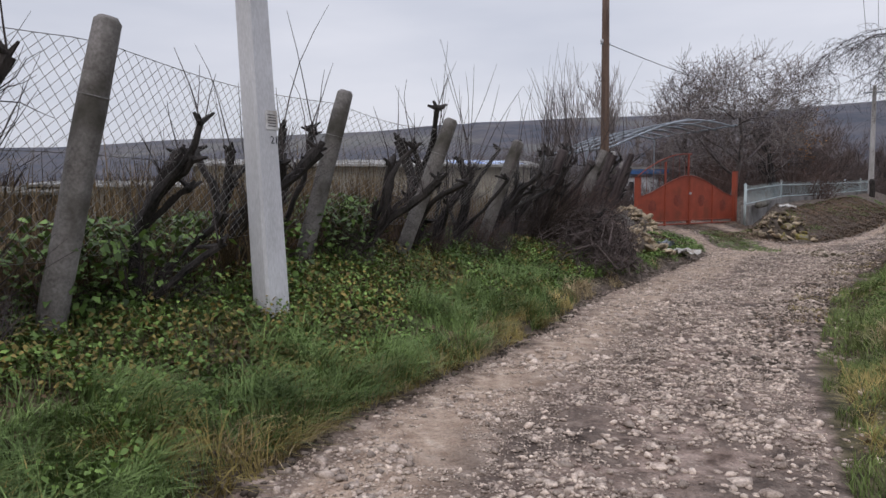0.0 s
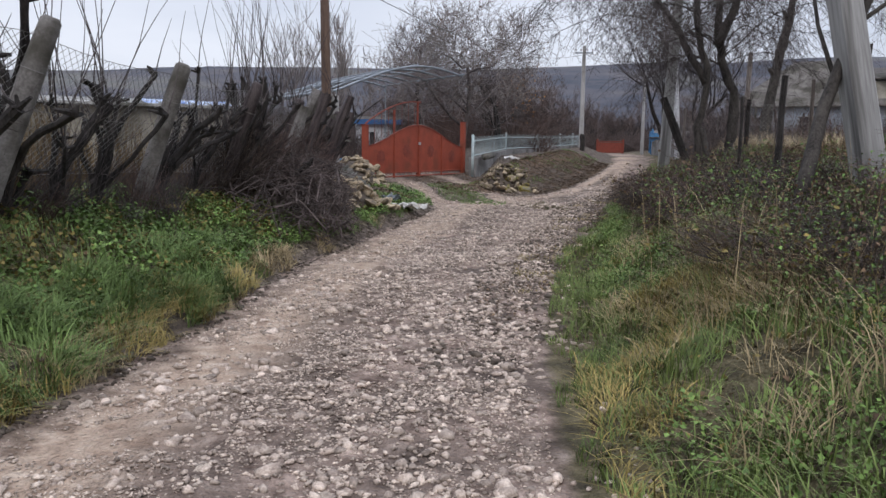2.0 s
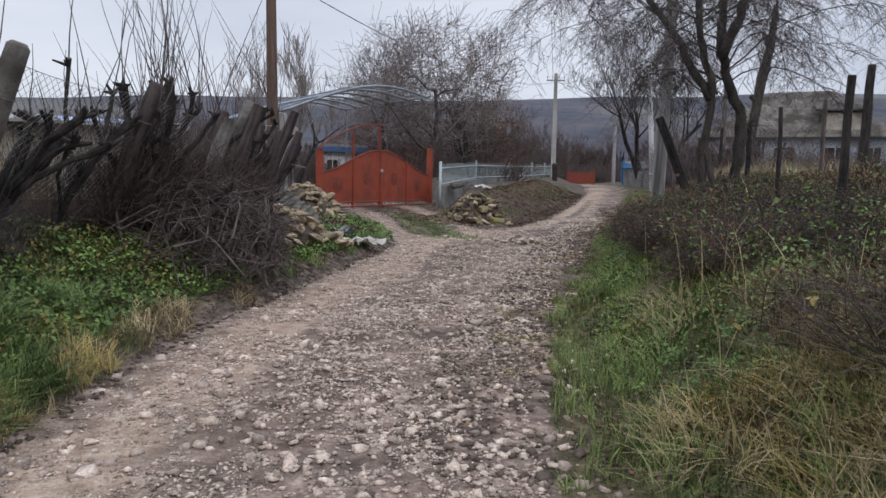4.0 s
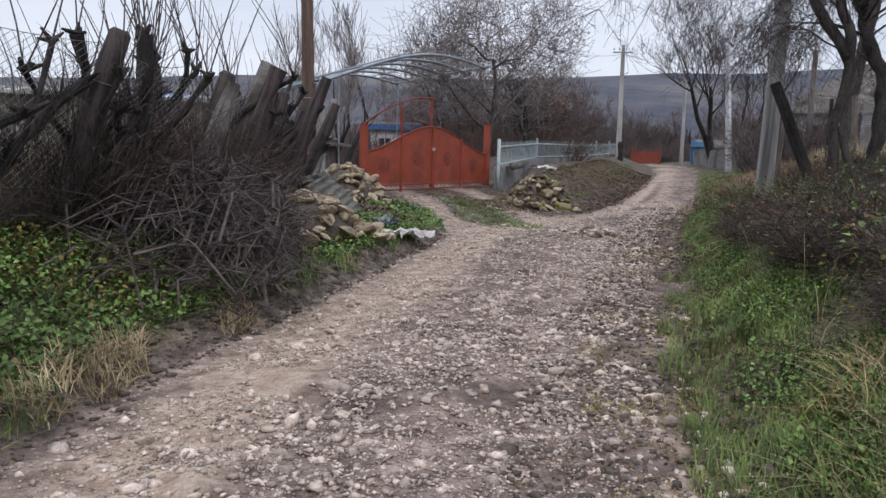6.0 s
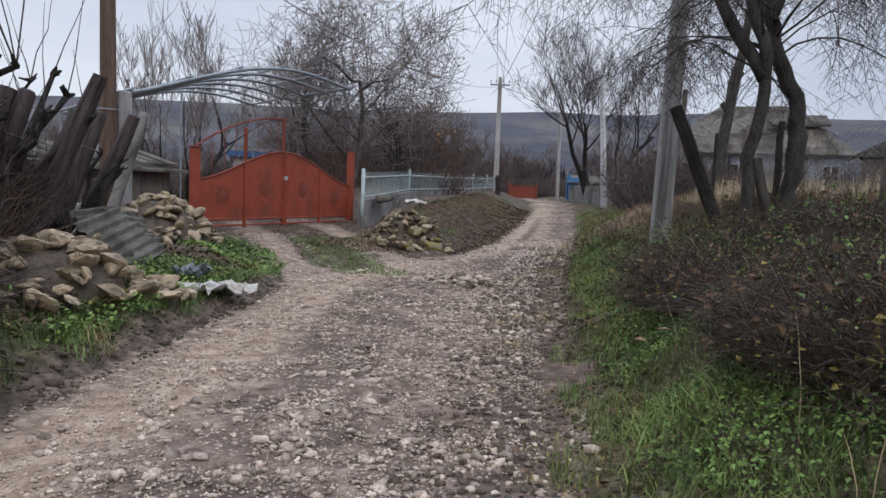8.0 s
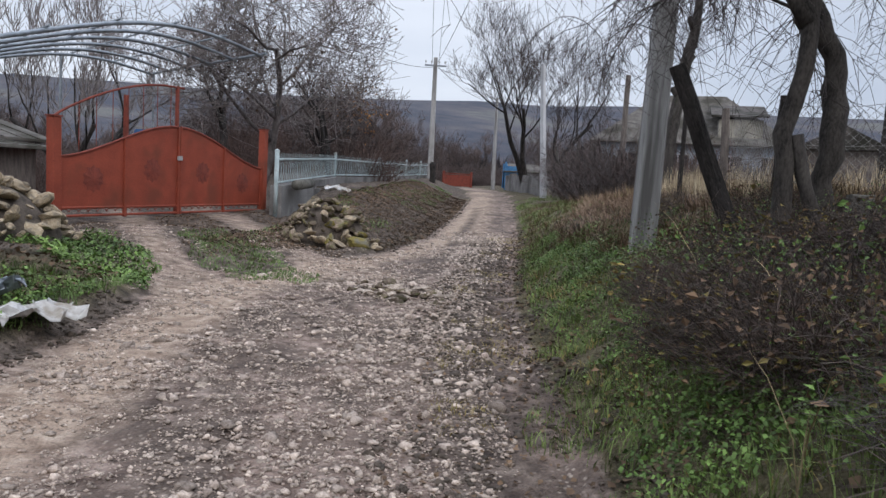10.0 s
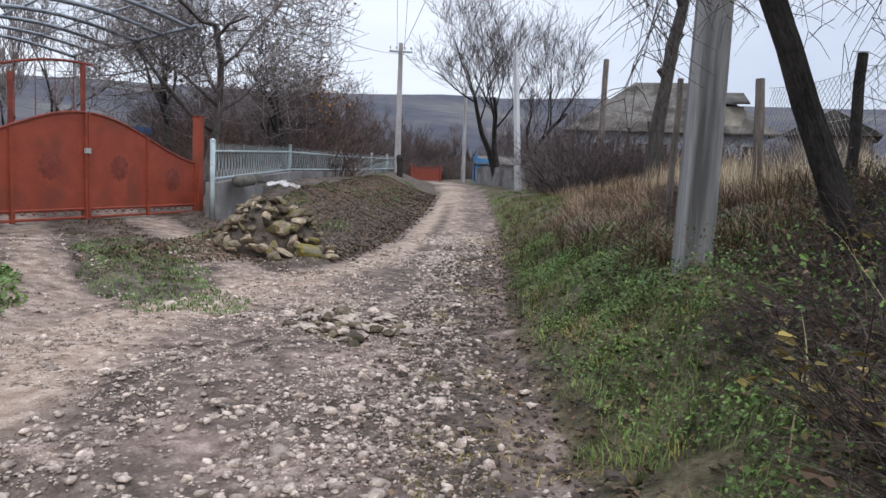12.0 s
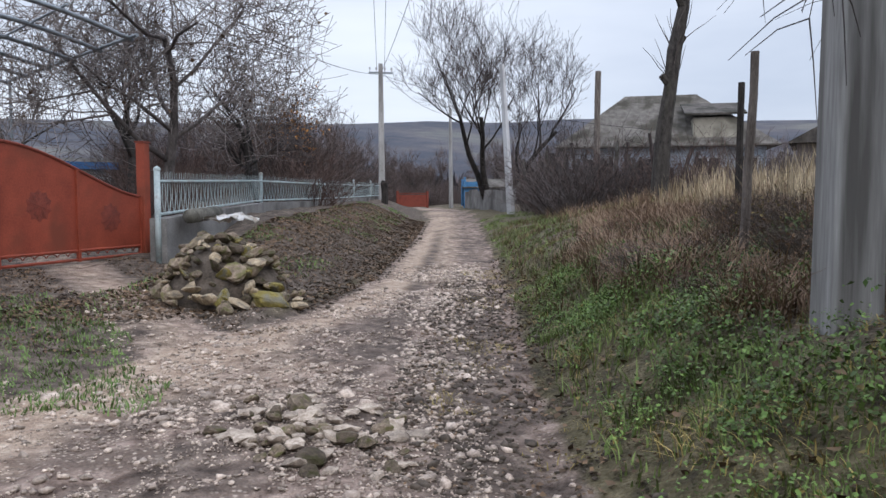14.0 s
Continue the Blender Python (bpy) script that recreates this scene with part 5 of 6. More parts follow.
tagged(part("concrete_curb", Builder().box(3.2, 0.16, 0.25, Matrix.Translation(spot(12.1, 13.5, -0.14)) @ pose(0, 0, 0, 0, 0, 30), 0.01), SLATE), "half-buried mossy concrete beam on the bank", "beam")

# ---- orchard, gardens and far lane ----
tree(11.0, 28.2, 7.2, 0.13, 36, "spreading bare fruit tree behind the fence", top=4, bark=BARK_GREY, twig=TWIG_PALE, forks=1, spread=1.15, up=0.18, kids=8, sides=8, thin=0.006, leaves=(LEAF_FALLEN, 90, 0.10))
tree(13.5, 39.5, 8.3, 0.24, 33, "old dark fruit tree with a dense pruned crown", top=4, forks=1, spread=0.9, up=0.3, kids=6, sides=7, thin=0.010)
tree(33.0, 43.9, 9.6, 0.20, 35, "tall bare roadside tree with a broad crown", top=4, forks=3, spread=0.85, up=0.42, kids=6, sides=7, thin=0.007)
tree(20.5, 41.5, 4.6, 0.10, 37, "small tree with the last orange leaves", top=4, forks=2, spread=0.9, kids=5, sides=6, thin=0.008, leaves=(LEAF_ORANGE, 420, 0.13))
tree(15.5, 33.5, 4.8, 0.10, 39, "bare cherry tree in the garden", top=4, twig=TWIG, forks=2, spread=1.0, kids=5, sides=6, thin=0.007)
tree(8.0, 37.5, 7.0, 0.16, 41, "thin bare garden tree behind the canopy", top=4, twig=TWIG_PALE, forks=3, spread=0.7, up=0.6, kids=5, sides=6, thin=0.009)

far_trees = [tree(-40 - 6 * i, -40, 5.5, 0.12, 50 + i, "bare brown garden tree in the thicket", top=4, bark=BARK, twig=THICKET, forks=3, spread=0.8, up=0.45, kids=5, sides=5, thin=0.0075) for i in range(5)]
rng = random.Random(77)
spots = []
for i in range(120):
    a, r = radians(rng.uniform(-14, 62)), rng.uniform(27, 92)
    x, y = 5 + r * math.sin(a), 10 + r * math.cos(a)
    sl, sr = lateral(np.array(x), np.array(y))
    if sl < 4.2 and sr < 5.0 and y < 56:
        continue
    if sr > 0 and (x - 40.0) ** 2 + (y - 37.7) ** 2 < 120 or sr > 0 and r < 40 and math.degrees(a) > 48:
        continue
    if (x - 9) ** 2 + (y - 33.5) ** 2 < 24 or (x - 2.2) ** 2 + (y - 29.5) ** 2 < 20 or (x - 7) ** 2 + (y - 25) ** 2 < 16 or (x + 3) ** 2 + (y - 22) ** 2 < 36:
        continue
    spots.append((x, y, r))
for i, (x, y, r) in enumerate(spots):
    src = far_trees[i % 5]
    s = rng.uniform(0.55, 1.05) * (0.85 if r < 45 else 1.05)
    ob = copy_thing(src, Matrix.Translation(spot(x, y, -0.2)) @ pose(0, 0, 0, 0, 0, rng.uniform(0, 360)) @ Matrix.Diagonal((s, s, s * rng.uniform(0.8, 1.05), 1)))
    tagged(ob, group="bare trees of the gardens")
for i, src in enumerate(far_trees):
    src.matrix_world = Matrix.Translation(spot(22 + 7 * i, 58 + 4 * i, -0.2))
    tagged(src, group="bare trees of the gardens")
hedges = [bush(900 + k, 240, 1.2, 2.4, THICKET, 0.008, 0.5, 0.12) for k in range(4)]
hedge_meshes = [h.mesh("hedge_stems", (THICKET, TWIG_BROWN, TWIG, THICKET)[k]) for k, h in enumerate(hedges)]
hv, hf, hn = [], [], 0
for i in range(560):
    a, r = radians(rng.uniform(-20, 60)), rng.uniform(26, 80)
    x, y = 5 + r * math.sin(a), 10 + r * math.cos(a)
    sl, sr = lateral(np.array(x), np.array(y))
    if (sl < 3.6 and sr < 3.5 and y < 60) or (sr > 0 and (x - 40.0) ** 2 + (y - 37.7) ** 2 < 100) or (x - 9.7) ** 2 + (y - 31.8) ** 2 < 12 or (x - 3.4) ** 2 + (y - 29.0) ** 2 < 12 or (x + 3.2) ** 2 + (y - 22.5) ** 2 < 30 or (y < 28 and x < 9):
        continue
    s = rng.uniform(0.8, 1.7)
    m = Matrix.Translation(spot(x, y, -0.15)) @ pose(0, 0, 0, 0, 0, rng.uniform(0, 360)) @ Matrix.Diagonal((s * 1.2, s * 1.2, s, 1))
    if r < 42:
        ob = new("hedge_bush")
        core = new("stem_tangle", hedge_meshes[i % 4])
        core.parent = ob
        tagged(core, kind="stuff")
        ob.matrix_world = m
        tagged(ob, "leafless brown hedge bush in the gardens", "bush", "brown hedge bushes")
    else:
        q = np.array(m)
        v = np.array(hedges[i % 4].v)
        hv.append(v @ q[:3, :3].T + q[:3, 3])
        hf.append(np.array(hedges[i % 4].f) + hn)
        hn += len(v)
arrays("hedge_thicket", np.concatenate(hv), np.concatenate(hf), THICKET, "brown leafless thicket of the far gardens", "thicket")

# woods on the far slopes: sprays of bare stems
g = np.random.default_rng(5)
N = 9000
az, r = np.radians(g.uniform(-48, 75, N)), 85 + 380 * g.random(N) ** 1.2
wx, wy = 8 + r * np.sin(az), 14 + r * np.cos(az)
keep = bumps(wx, wy, 60, 31) + 0.6 * bumps(wx, wy, 22, 33) > 0.62
wx, wy, r = wx[keep], wy[keep], r[keep]
N = len(wx)
wz = land(wx, wy)
K = 11
ang = g.uniform(0, 2 * np.pi, (N, K))
hh = (g.uniform(2.2, 5.0, (N, 1)) * g.uniform(0.6, 1.1, (N, K))) * (1 + r[:, None] / 700)
out = g.uniform(0.15, 0.62, (N, K)) * hh
wid = g.uniform(0.10, 0.30, (N, K)) * (0.6 + r[:, None] / 300)
base = np.stack([wx, wy, wz - 0.3], -1)[:, None, :]
tip = base + np.stack([out * np.cos(ang), out * np.sin(ang), hh], -1)
mid = base + np.stack([out * 0.55 * np.cos(ang), out * 0.55 * np.sin(ang), hh * 0.62], -1)
tang = np.stack([-np.sin(ang), np.cos(ang), 0 * ang], -1) * wid[..., None]
V = np.stack([np.broadcast_to(base, tip.shape), mid + tang, tip, mid - tang], 2).reshape(-1, 3)
# bare-stem brown pushed towards blue-grey, distance haze put into the colour
WOODS = material("far_woods_haze_tint", (0.055, 0.052, 0.062), (0.115, 0.096, 0.095), 0.02, 0.95, 0, 0.2, island=0.35)
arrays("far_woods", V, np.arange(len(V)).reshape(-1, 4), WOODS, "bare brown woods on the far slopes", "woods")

# distant village houses as small whole houses
for i, (a, r) in enumerate([(-19, 190), (-12, 240), (-5, 260), (4, 300), (12, 330), (21, 280), (27, 380), (-24, 160), (36, 300), (8, 420)]):
    x, y = 8 + r * math.sin(radians(a)), 14 + r * math.cos(radians(a))
    shed("far_house", x, y, 40 * i, 9, 6, 2.6, 1.8, WALL_WHITE, ROOF_OLD, "small distant white village house on the slope")

# far end of the lane
red_far = thing("far_gate", Matrix.Translation(spot(39.2, 60.5, 0)) @ pose(0, 0, 0, 0, 0, -14), "low dark red gate at the end of the lane", "gate")
part("panel", Builder().box(2.4, 0.06, 0.95, pose(0, 0, 0.1)), RED_DARK, red_far)
for dx in (-1.25, 1.25):
    part("gate_post", Builder().box(0.18, 0.18, 1.35, pose(dx, 0, 0), 0.02), RED_DARK, red_far)
part("top_bar", Builder().box(2.4, 0.06, 0.08, pose(0, 0, 1.12)), RED_DARK, red_far)
blue = thing("blue_gate", Matrix.Translation(spot(36.3, 50.0, 0)) @ pose(0, 0, 0, 0, 0, -38), "open faded blue sheet metal gate", "gate")
part("leaf", Builder().box(1.3, 0.05, 1.55, pose(0.6, 0, 0.15)), BLUE_PAINT, blue)
part("leaf", Builder().box(1.1, 0.05, 1.7, pose(-0.15, 0.45, 0.15, 0, 0, 75)), BLUE_PAINT, blue)
part("gate_post", Builder().box(0.14, 0.14, 2.0, pose(-0.1, 0, 0), 0.01), BLUE_PAINT, blue)
lane_house = shed("lane_house", 38.6, 50.2, -40, 3.2, 3.0, 1.7, 0.6, WALL_WHITE, ROOF_OLD, "small white outbuilding behind the lane trees", 0.4)
rng = random.Random(17)
old_fence = thing("plank_fence", pose(0, 0, 0), "broken dark plank fence with leaning stakes", "fence")
for i in range(52):
    u = i / 51
    x, y = 29.1 - 1.6 * u, 36.3 - 8.4 * u
    p = spot(x + rng.uniform(-0.08, 0.08), y, -0.1)
    hgt = rng.uniform(1.5, 2.7)
    part("plank", Builder().box(rng.uniform(0.10, 0.2), 0.03, hgt, Matrix.Translation(p) @ pose(0, 0, 0, rng.gauss(0, 5), rng.gauss(0, 9), 78)), LOG if i % 3 else SLATE, old_fence)
for i in range(9):
    p = spot(29.0 - 0.2 * i, 35.8 - 1.05 * i, -0.2)
    b = Builder().tube([p, p + Vector((rng.uniform(-0.9, 0.9), rng.uniform(-0.3, 0.3), rng.uniform(1.9, 2.9)))], [0.09, 0.06], 6)
    part("stake", b, LOG, old_fence)
roadside = thing("stone_wall", pose(0, 0, 0), "low grey whitewashed garden wall beside the lane", "wall")
b = Builder()
for i in range(8):
    b.box(1.7, 0.25, 1.25 - 0.05 * (i % 3), Matrix.Translation(spot(30.2 + 0.75 * i, 39.2 + 1.35 * i, -0.2)) @ pose(0, 0, 0, 0, 0, 61))
part("wall_body", b, WALL_GREY, roadside)

# yard things behind the gate
tarp = crumpled("tarpaulin", 1.2, 21.75, 0, 2.2, 1.9, 9, TARP, "blue tarpaulin patches over the shed roof", "tarpaulin", 6, 0.045, (5.5, 0))
tarp.location.z = 2.23
yard = thing("yard_fence", Matrix.Translation(spot(4.3, 22.4, 0)) @ pose(0, 0, 0, 0, 0, 12), "patched pale sheet fence with a blue wicket", "fence")
for i in range(5):
    part("panel", Builder().box(0.52, 0.02, 1.15 + 0.06 * (i % 2), pose(-1.3 + 0.54 * i, 0, 0.05, rng.gauss(0, 2), rng.gauss(0, 1.5), 0)), WHITE_SHEET if i < 3 else BLUE_PAINT, yard)
for i in range(6):
    part("upright", Builder().box(0.05, 0.05, 1.35, pose(-1.58 + 0.54 * i, 0.04, 0)), BLUE_PAINT, yard)
shelf = shed("dark_lean_to", 4.2, 25.5, 36, 2.6, 2.2, 1.45, 0.1, WOOD, SLATE, "dark lean-to shed behind the gate post", -0.1)


# ---- grass, weeds and leaves ----
def field_points(count, y0, y1, side, s0, s1, seed, clump=0.0, scale=0.5):
    """Random places on one verge, y0 to y1 along it and s0 to s1 metres out from the road's edge."""
    g = np.random.default_rng(seed)
    y = g.uniform(y0, y1, count)
    s = s0 + (s1 - s0) * g.random(count)
    edge = LEFT_EDGE if side < 0 else RIGHT_EDGE
    x = np.interp(y, edge[:, 0], edge[:, 1]) + side * s / 0.8
    if clump:
        k = bumps(x, y, scale, seed) > clump
        x, y, s = x[k], y[k], s[k]
    return x, y, s


def blades(name, x, y, height, width, mat, label, seed, flop=0.7, category="grass"):
    """Bent grass blades, two quads each."""
    g = np.random.default_rng(seed)
    n = len(x)
    z = land(x, y) - 0.01
    a = 4 * np.pi * bumps(x, y, 0.28, seed + 200) + g.normal(0, 0.75, n)
    h = height * g.uniform(0.45, 1.25, n) * (0.45 + 0.6 * bumps(x, y, 0.17, seed + 300) + 0.5 * bumps(x, y, 0.6, seed + 400))
    f = flop * h * g.uniform(0.2, 1.2, n)
    w = width * g.uniform(0.6, 1.3, n)
    d, t = np.stack([np.cos(a), np.sin(a), 0 * a], -1), np.stack([-np.sin(a), np.cos(a), 0 * a], -1)
    p0 = np.stack([x, y, z], -1)
    up = np.array([0, 0, 1.0])
    rings = []
    for u, k in ((0.0, 1.0), (0.4, 0.85), (0.75, 0.6), (1.0, 0.1)):
        p = p0 + d * (f * u * u)[:, None] + up * (h * (u - 0.32 * u * u * np.clip(f / h, 0, 1.6)))[:, None]
        rings += [p - t * (w * k)[:, None], p + t * (w * k)[:, None]]
    V = np.stack(rings, 1).reshape(-1, 3)
    k = np.arange(n)[:, None] * 8
    F = np.concatenate([k + np.array([[2 * i, 2 * i + 1, 2 * i + 3, 2 * i + 2]]) for i in range(3)], 0)
    return arrays(name, V, F, mat, label, category)


def leaves(name, x, y, lift, size, mat, label, seed, category="weeds", flat=0.5):
    g = np.random.default_rng(seed)
    n = len(x)
    z = land(x, y) + lift * g.random(n) ** 1.2 + 0.012
    a, s = g.uniform(0, 2 * np.pi, n), size * g.uniform(0.5, 1.3, n)
    tilt = g.normal(0, flat, n)
    d = np.stack([np.cos(a) * np.cos(tilt), np.sin(a) * np.cos(tilt), np.sin(tilt)], -1) * s[:, None]
    roll = g.normal(0, flat, n)
    t = np.stack([-np.sin(a) * np.cos(roll), np.cos(a) * np.cos(roll), np.sin(roll)], -1) * (s * 0.42)[:, None]
    p = np.stack([x, y, z], -1)
    V = np.stack([p, p + d * 0.45 + t, p + d + np.array([0, 0, -0.25]) * s[:, None], p + d * 0.45 - t], 1).reshape(-1, 3)
    return arrays(name, V, np.arange(4 * n).reshape(-1, 4), mat, label, category)


def ragged(x, y, s, least, more, seed):
    """Keeps what grows beyond a ragged line out from the road's edge."""
    k = s > least + more * bumps(x, y, 0.45, seed) ** 1.5
    return x[k], y[k], s[k]


x, y, s = ragged(*field_points(32000, 1.5, 17.5, -1, 0.06, 1.5, 1), 0.04, 0.3, 81)
blades("verge_grass", x, y, 0.12, 0.0035, GRASS, "short green grass on the road verge", 1)
x, y, s = field_points(34000, 1.5, 10.0, -1, 0.03, 0.75, 2, 0.45, 0.4)
blades("verge_grass", x, y, 0.25, 0.0038, GRASS, "longer green grass hanging over the verge edge", 2, 1.4)
x, y, s = field_points(9000, 1.5, 15.0, -1, -0.03, 0.28, 3, 0.68, 0.4)
blades("straw_grass", x, y, 0.17, 0.0032, DRY, "yellow straw tufts along the verge edge", 3, 1.5)
x, y, s = field_points(52000, 1.5, 17.0, -1, 0.22, 1.7, 4, 0.28, 0.5)
leaves("verge_weeds", x, y, 0.14, 0.039, LEAF, "dense green nettle-like weeds on the verge", 4)
x, y, s = field_points(20000, 1.5, 15.0, -1, 0.3, 1.5, 5, 0.52, 0.8)
leaves("yellowing_weeds", x, y, 0.16, 0.038, LEAF_OLIVE, "yellowing weeds among the green", 5)
x, y, s = field_points(14000, 1.5, 18.0, -1, 0.4, 2.6, 6)
leaves("leaf_litter", x, y, 0.06, 0.06, LEAF_FALLEN, "fallen brown leaves under the fence", 6, "leaf litter", 0.35)
x, y, s = field_points(15000, 3.0, 17.0, -1, 2.1, 5.0, 85, 0.3, 0.8)
blades("dead_weeds", x, y, 0.95, 0.006, DRY_DARK, "tall brown dead weeds behind the wire fence", 85, 0.35)
x, y, s = field_points(9000, 2.5, 9.0, -1, 1.5, 2.4, 86, 0.4, 0.4)
blades("dead_weeds", x, y, 0.55, 0.006, DRY_DARK, "dark dead weeds round the fence posts", 86, 0.7)
x, y, s = field_points(16000, 1.5, 8.5, -1, 1.25, 2.4, 26, 0.4, 0.6)
leaves("ivy", x, y, 0.6, 0.065, LEAF_IVY, "dark green weeds at the fence foot", 26)

# right bank: green at the road, gold and brown tufts above, brambles on top
x, y, s = ragged(*field_points(52000, 2.0, 20.0, 1, -0.2, 1.25, 7, 0.3, 0.3), -0.2, 0.5, 71)
k = s > np.interp(y, [9, 12.8, 14, 17, 20], [0, 0.0, 0.6, 0.6, 0.2]) * (0.5 + bumps(x, y, 0.3, 78))
x, y, s = x[k], y[k], s[k]
blades("bank_grass", x, y, np.interp(y, [10, 12.5], [0.11, 0.08]), 0.0030, GRASS_DARK, "short green grass at the foot of the bank", 7)
x, y, s = field_points(13000, 2.0, 11.0, 1, 0.3, 1.6, 28, 0.52, 0.5)
blades("bank_grass", x, y, 0.17, 0.0034, GRASS_DARK, "longer green grass on the bank", 28, 1.3)
x, y, s = field_points(7000, 2.0, 8.5, 1, 0.4, 1.5, 8, 0.62, 0.45)
blades("straw_grass", x, y, 0.24, 0.003, DRY, "long flattened straw grass on the bank", 8, 1.7)
x, y, s = field_points(17000, 2.0, 11.5, 1, 1.0, 2.8, 9, 0.40, 0.6)
blades("dead_grass", x, y, 0.30, 0.0032, DRY_DARK, "brown dead grass on the bank", 9, 1.4)
x, y, s = ragged(*field_points(30000, 2.0, 13.0, 1, 0.3, 1.5, 10, 0.5, 0.5), 0.3, 0.4, 72)
leaves("bank_weeds", x, y, 0.10, 0.027, LEAF, "green creeping weeds on the bank", 10)
x, y, s = ragged(*field_points(60000, 10.0, 19.5, 1, 0.45, 2.6, 65, 0.45, 0.55), 0.6, 0.5, 73)
k = s < np.interp(y, [13.2, 14.0], [1.35, 2.6]) + 0.4 * (bumps(x, y, 0.4, 91) - 0.5)
x, y, s = x[k], y[k], s[k]
leaves("bank_ivy", x, y, 0.14, 0.025, LEAF_IVY, "dark green ivy creeping over the bank", 65)
x, y, s = ragged(*field_points(42000, 7.0, 19.5, 1, 0.3, 1.45, 66, 0.42, 0.4), 0.3, 0.4, 74)
leaves("bank_weeds", x, y, 0.13, 0.020, LEAF, "brighter green weeds among the ivy", 66)
x, y, s = field_points(15000, 2.0, 8.5, 1, 0.15, 1.3, 61, 0.55, 0.6)
blades("yellow_grass", x, y, 0.15, 0.0034, GOLD, "yellowed soft grass on the bank", 61, 1.7)
x, y, s = field_points(11000, 1.5, 9.0, -1, -0.02, 0.5, 62, 0.55, 0.5)
blades("yellow_grass", x, y, 0.18, 0.0034, GOLD, "yellowed grass tufts hanging over the verge edge", 62, 1.6)
x, y, s = ragged(*field_points(14000, 10.0, 20.0, 1, 0.4, 2.2, 79, 0.5, 0.45), 0.4, 0.5, 80)
blades("yellow_grass", x, y, 0.08, 0.0032, GOLD, "yellowed grass among the bank ivy", 79, 1.5)
x, y, s = field_points(16000, 14.8, 22.0, 1, 0.95, 3.0, 83, 0.52, 0.7)
blades("dead_grass", x, y, 0.30, 0.004, RUSSET, "drooping clumps of dead grass on the bank", 83, 1.3)
x, y, s = field_points(14000, 2.0, 11.0, 1, 1.2, 2.8, 87, 0.55, 0.6)
leaves("bank_ivy", x, y, 0.25, 0.034, LEAF_IVY, "dark green leaves on the upper bank", 87)
x, y, s = field_points(420, 2.0, 13.0, 1, 0.7, 2.6, 67)
blades("straw_stalks", x, y, 0.55, 0.0028, DRY, "pale dry stalks standing out of the bank", 67, 0.8)
x, y, s = field_points(16000, 3.5, 14.3, 1, 1.05, 3.0, 63, 0.42, 0.35)
leaves("bramble_leaves", x, y, 0.42, 0.026, LEAF_FALLEN, "withered brown leaves in the brambles", 63, "leaves", 0.8)
x, y, s = field_points(30000, 3.5, 14.5, 1, 1.0, 3.0, 64, 0.5, 0.4)
leaves("bramble_leaves", x, y, 0.48, 0.022, LEAF_IVY, "scattered green leaves in the brambles", 64, "leaves", 0.8)
x, y, s = field_points(5000, 3.0, 19.0, 1, 0.4, 2.5, 11, 0.55, 0.6)
leaves("yellowing_weeds", x, y, 0.10, 0.028, LEAF_OLIVE, "yellowing weeds on the bank", 11)
x, y, s = field_points(12000, 2.0, 24.0, 1, 0.1, 4.5, 12)
leaves("leaf_litter", x, y, 0.03, 0.05, LEAF_FALLEN, "fallen brown leaves on the bank", 12, "leaf litter", 0.35)
x, y, s = field_points(9000, 15.0, 24.0, 1, 1.9, 5.5, 82, 0.45, 0.7)
blades("dead_grass", x, y, 0.32, 0.005, RUSSET, "brown dead grass above the bank", 82, 0.9)
x, y, s = field_points(9000, 14.0, 21.0, 1, 2.9, 6.5, 13, 0.55, 0.8)
blades("tall_straw", x, y, 0.50, 0.005, STRAW, "tall dry straw-coloured grass above the bank", 13, 0.35)
x, y, s = field_points(6000, 20.0, 32.0, 1, 2.2, 9.0, 84, 0.4, 1.0)
blades("dead_grass", x, y, 0.30, 0.006, RUSSET, "brown dead weeds before the house", 84, 0.6)
x, y, s = field_points(3500, 20.0, 32.0, 1, 2.6, 9.0, 29, 0.6, 1.0)
blades("tall_straw", x, y, 0.35, 0.006, DRY, "tall dry grass before the house", 29, 0.35)
x, y, s = field_points(26000, 15.0, 36.0, 1, 0.4, 4.5, 14, 0.32, 0.9)
blades("bank_grass", x, y, 0.12, 0.005, GRASS_DARK, "green grass beside the far lane", 14)
x, y, s = field_points(9000, 16.0, 30.0, 1, 0.5, 3.2, 15, 0.5, 0.8)
blades("dead_grass", x, y, 0.17, 0.005, DRY_DARK, "brown dead grass clumps beside the lane", 15, 0.8)
x, y, s = field_points(9000, 9.5, 15.5, 1, 1.9, 5.5, 27)
blades("dead_grass", x, y, 0.35, 0.006, DRY_DARK, "rank dead grass on the bank top", 27, 0.7)
g = np.random.default_rng(16)
x, y = g.uniform(5.2, 9.2, 26000), g.uniform(16.4, 22.5, 26000)
island = np.exp(-(((x - 8.1) / 0.68) ** 2 + ((y - 19.7) / 1.9) ** 2)) + np.exp(-(((x - 6.0) / 0.75) ** 2 + ((y - 19.2) / 1.9) ** 2))
k = (island * (0.5 + bumps(x, y, 0.4, 3)) > 0.42)
blades("drive_grass", x[k], y[k], 0.05, 0.006, GRASS, "thin trodden grass between the gate tracks", 16)
k &= x < 7.0
leaves("drive_weeds", x[k], y[k], 0.08, 0.045, LEAF, "green weeds beside the gate track", 17)
g = np.random.default_rng(88)
x, y = g.uniform(5.4, 10.4, 13000), g.uniform(19.6, 25.5, 13000)
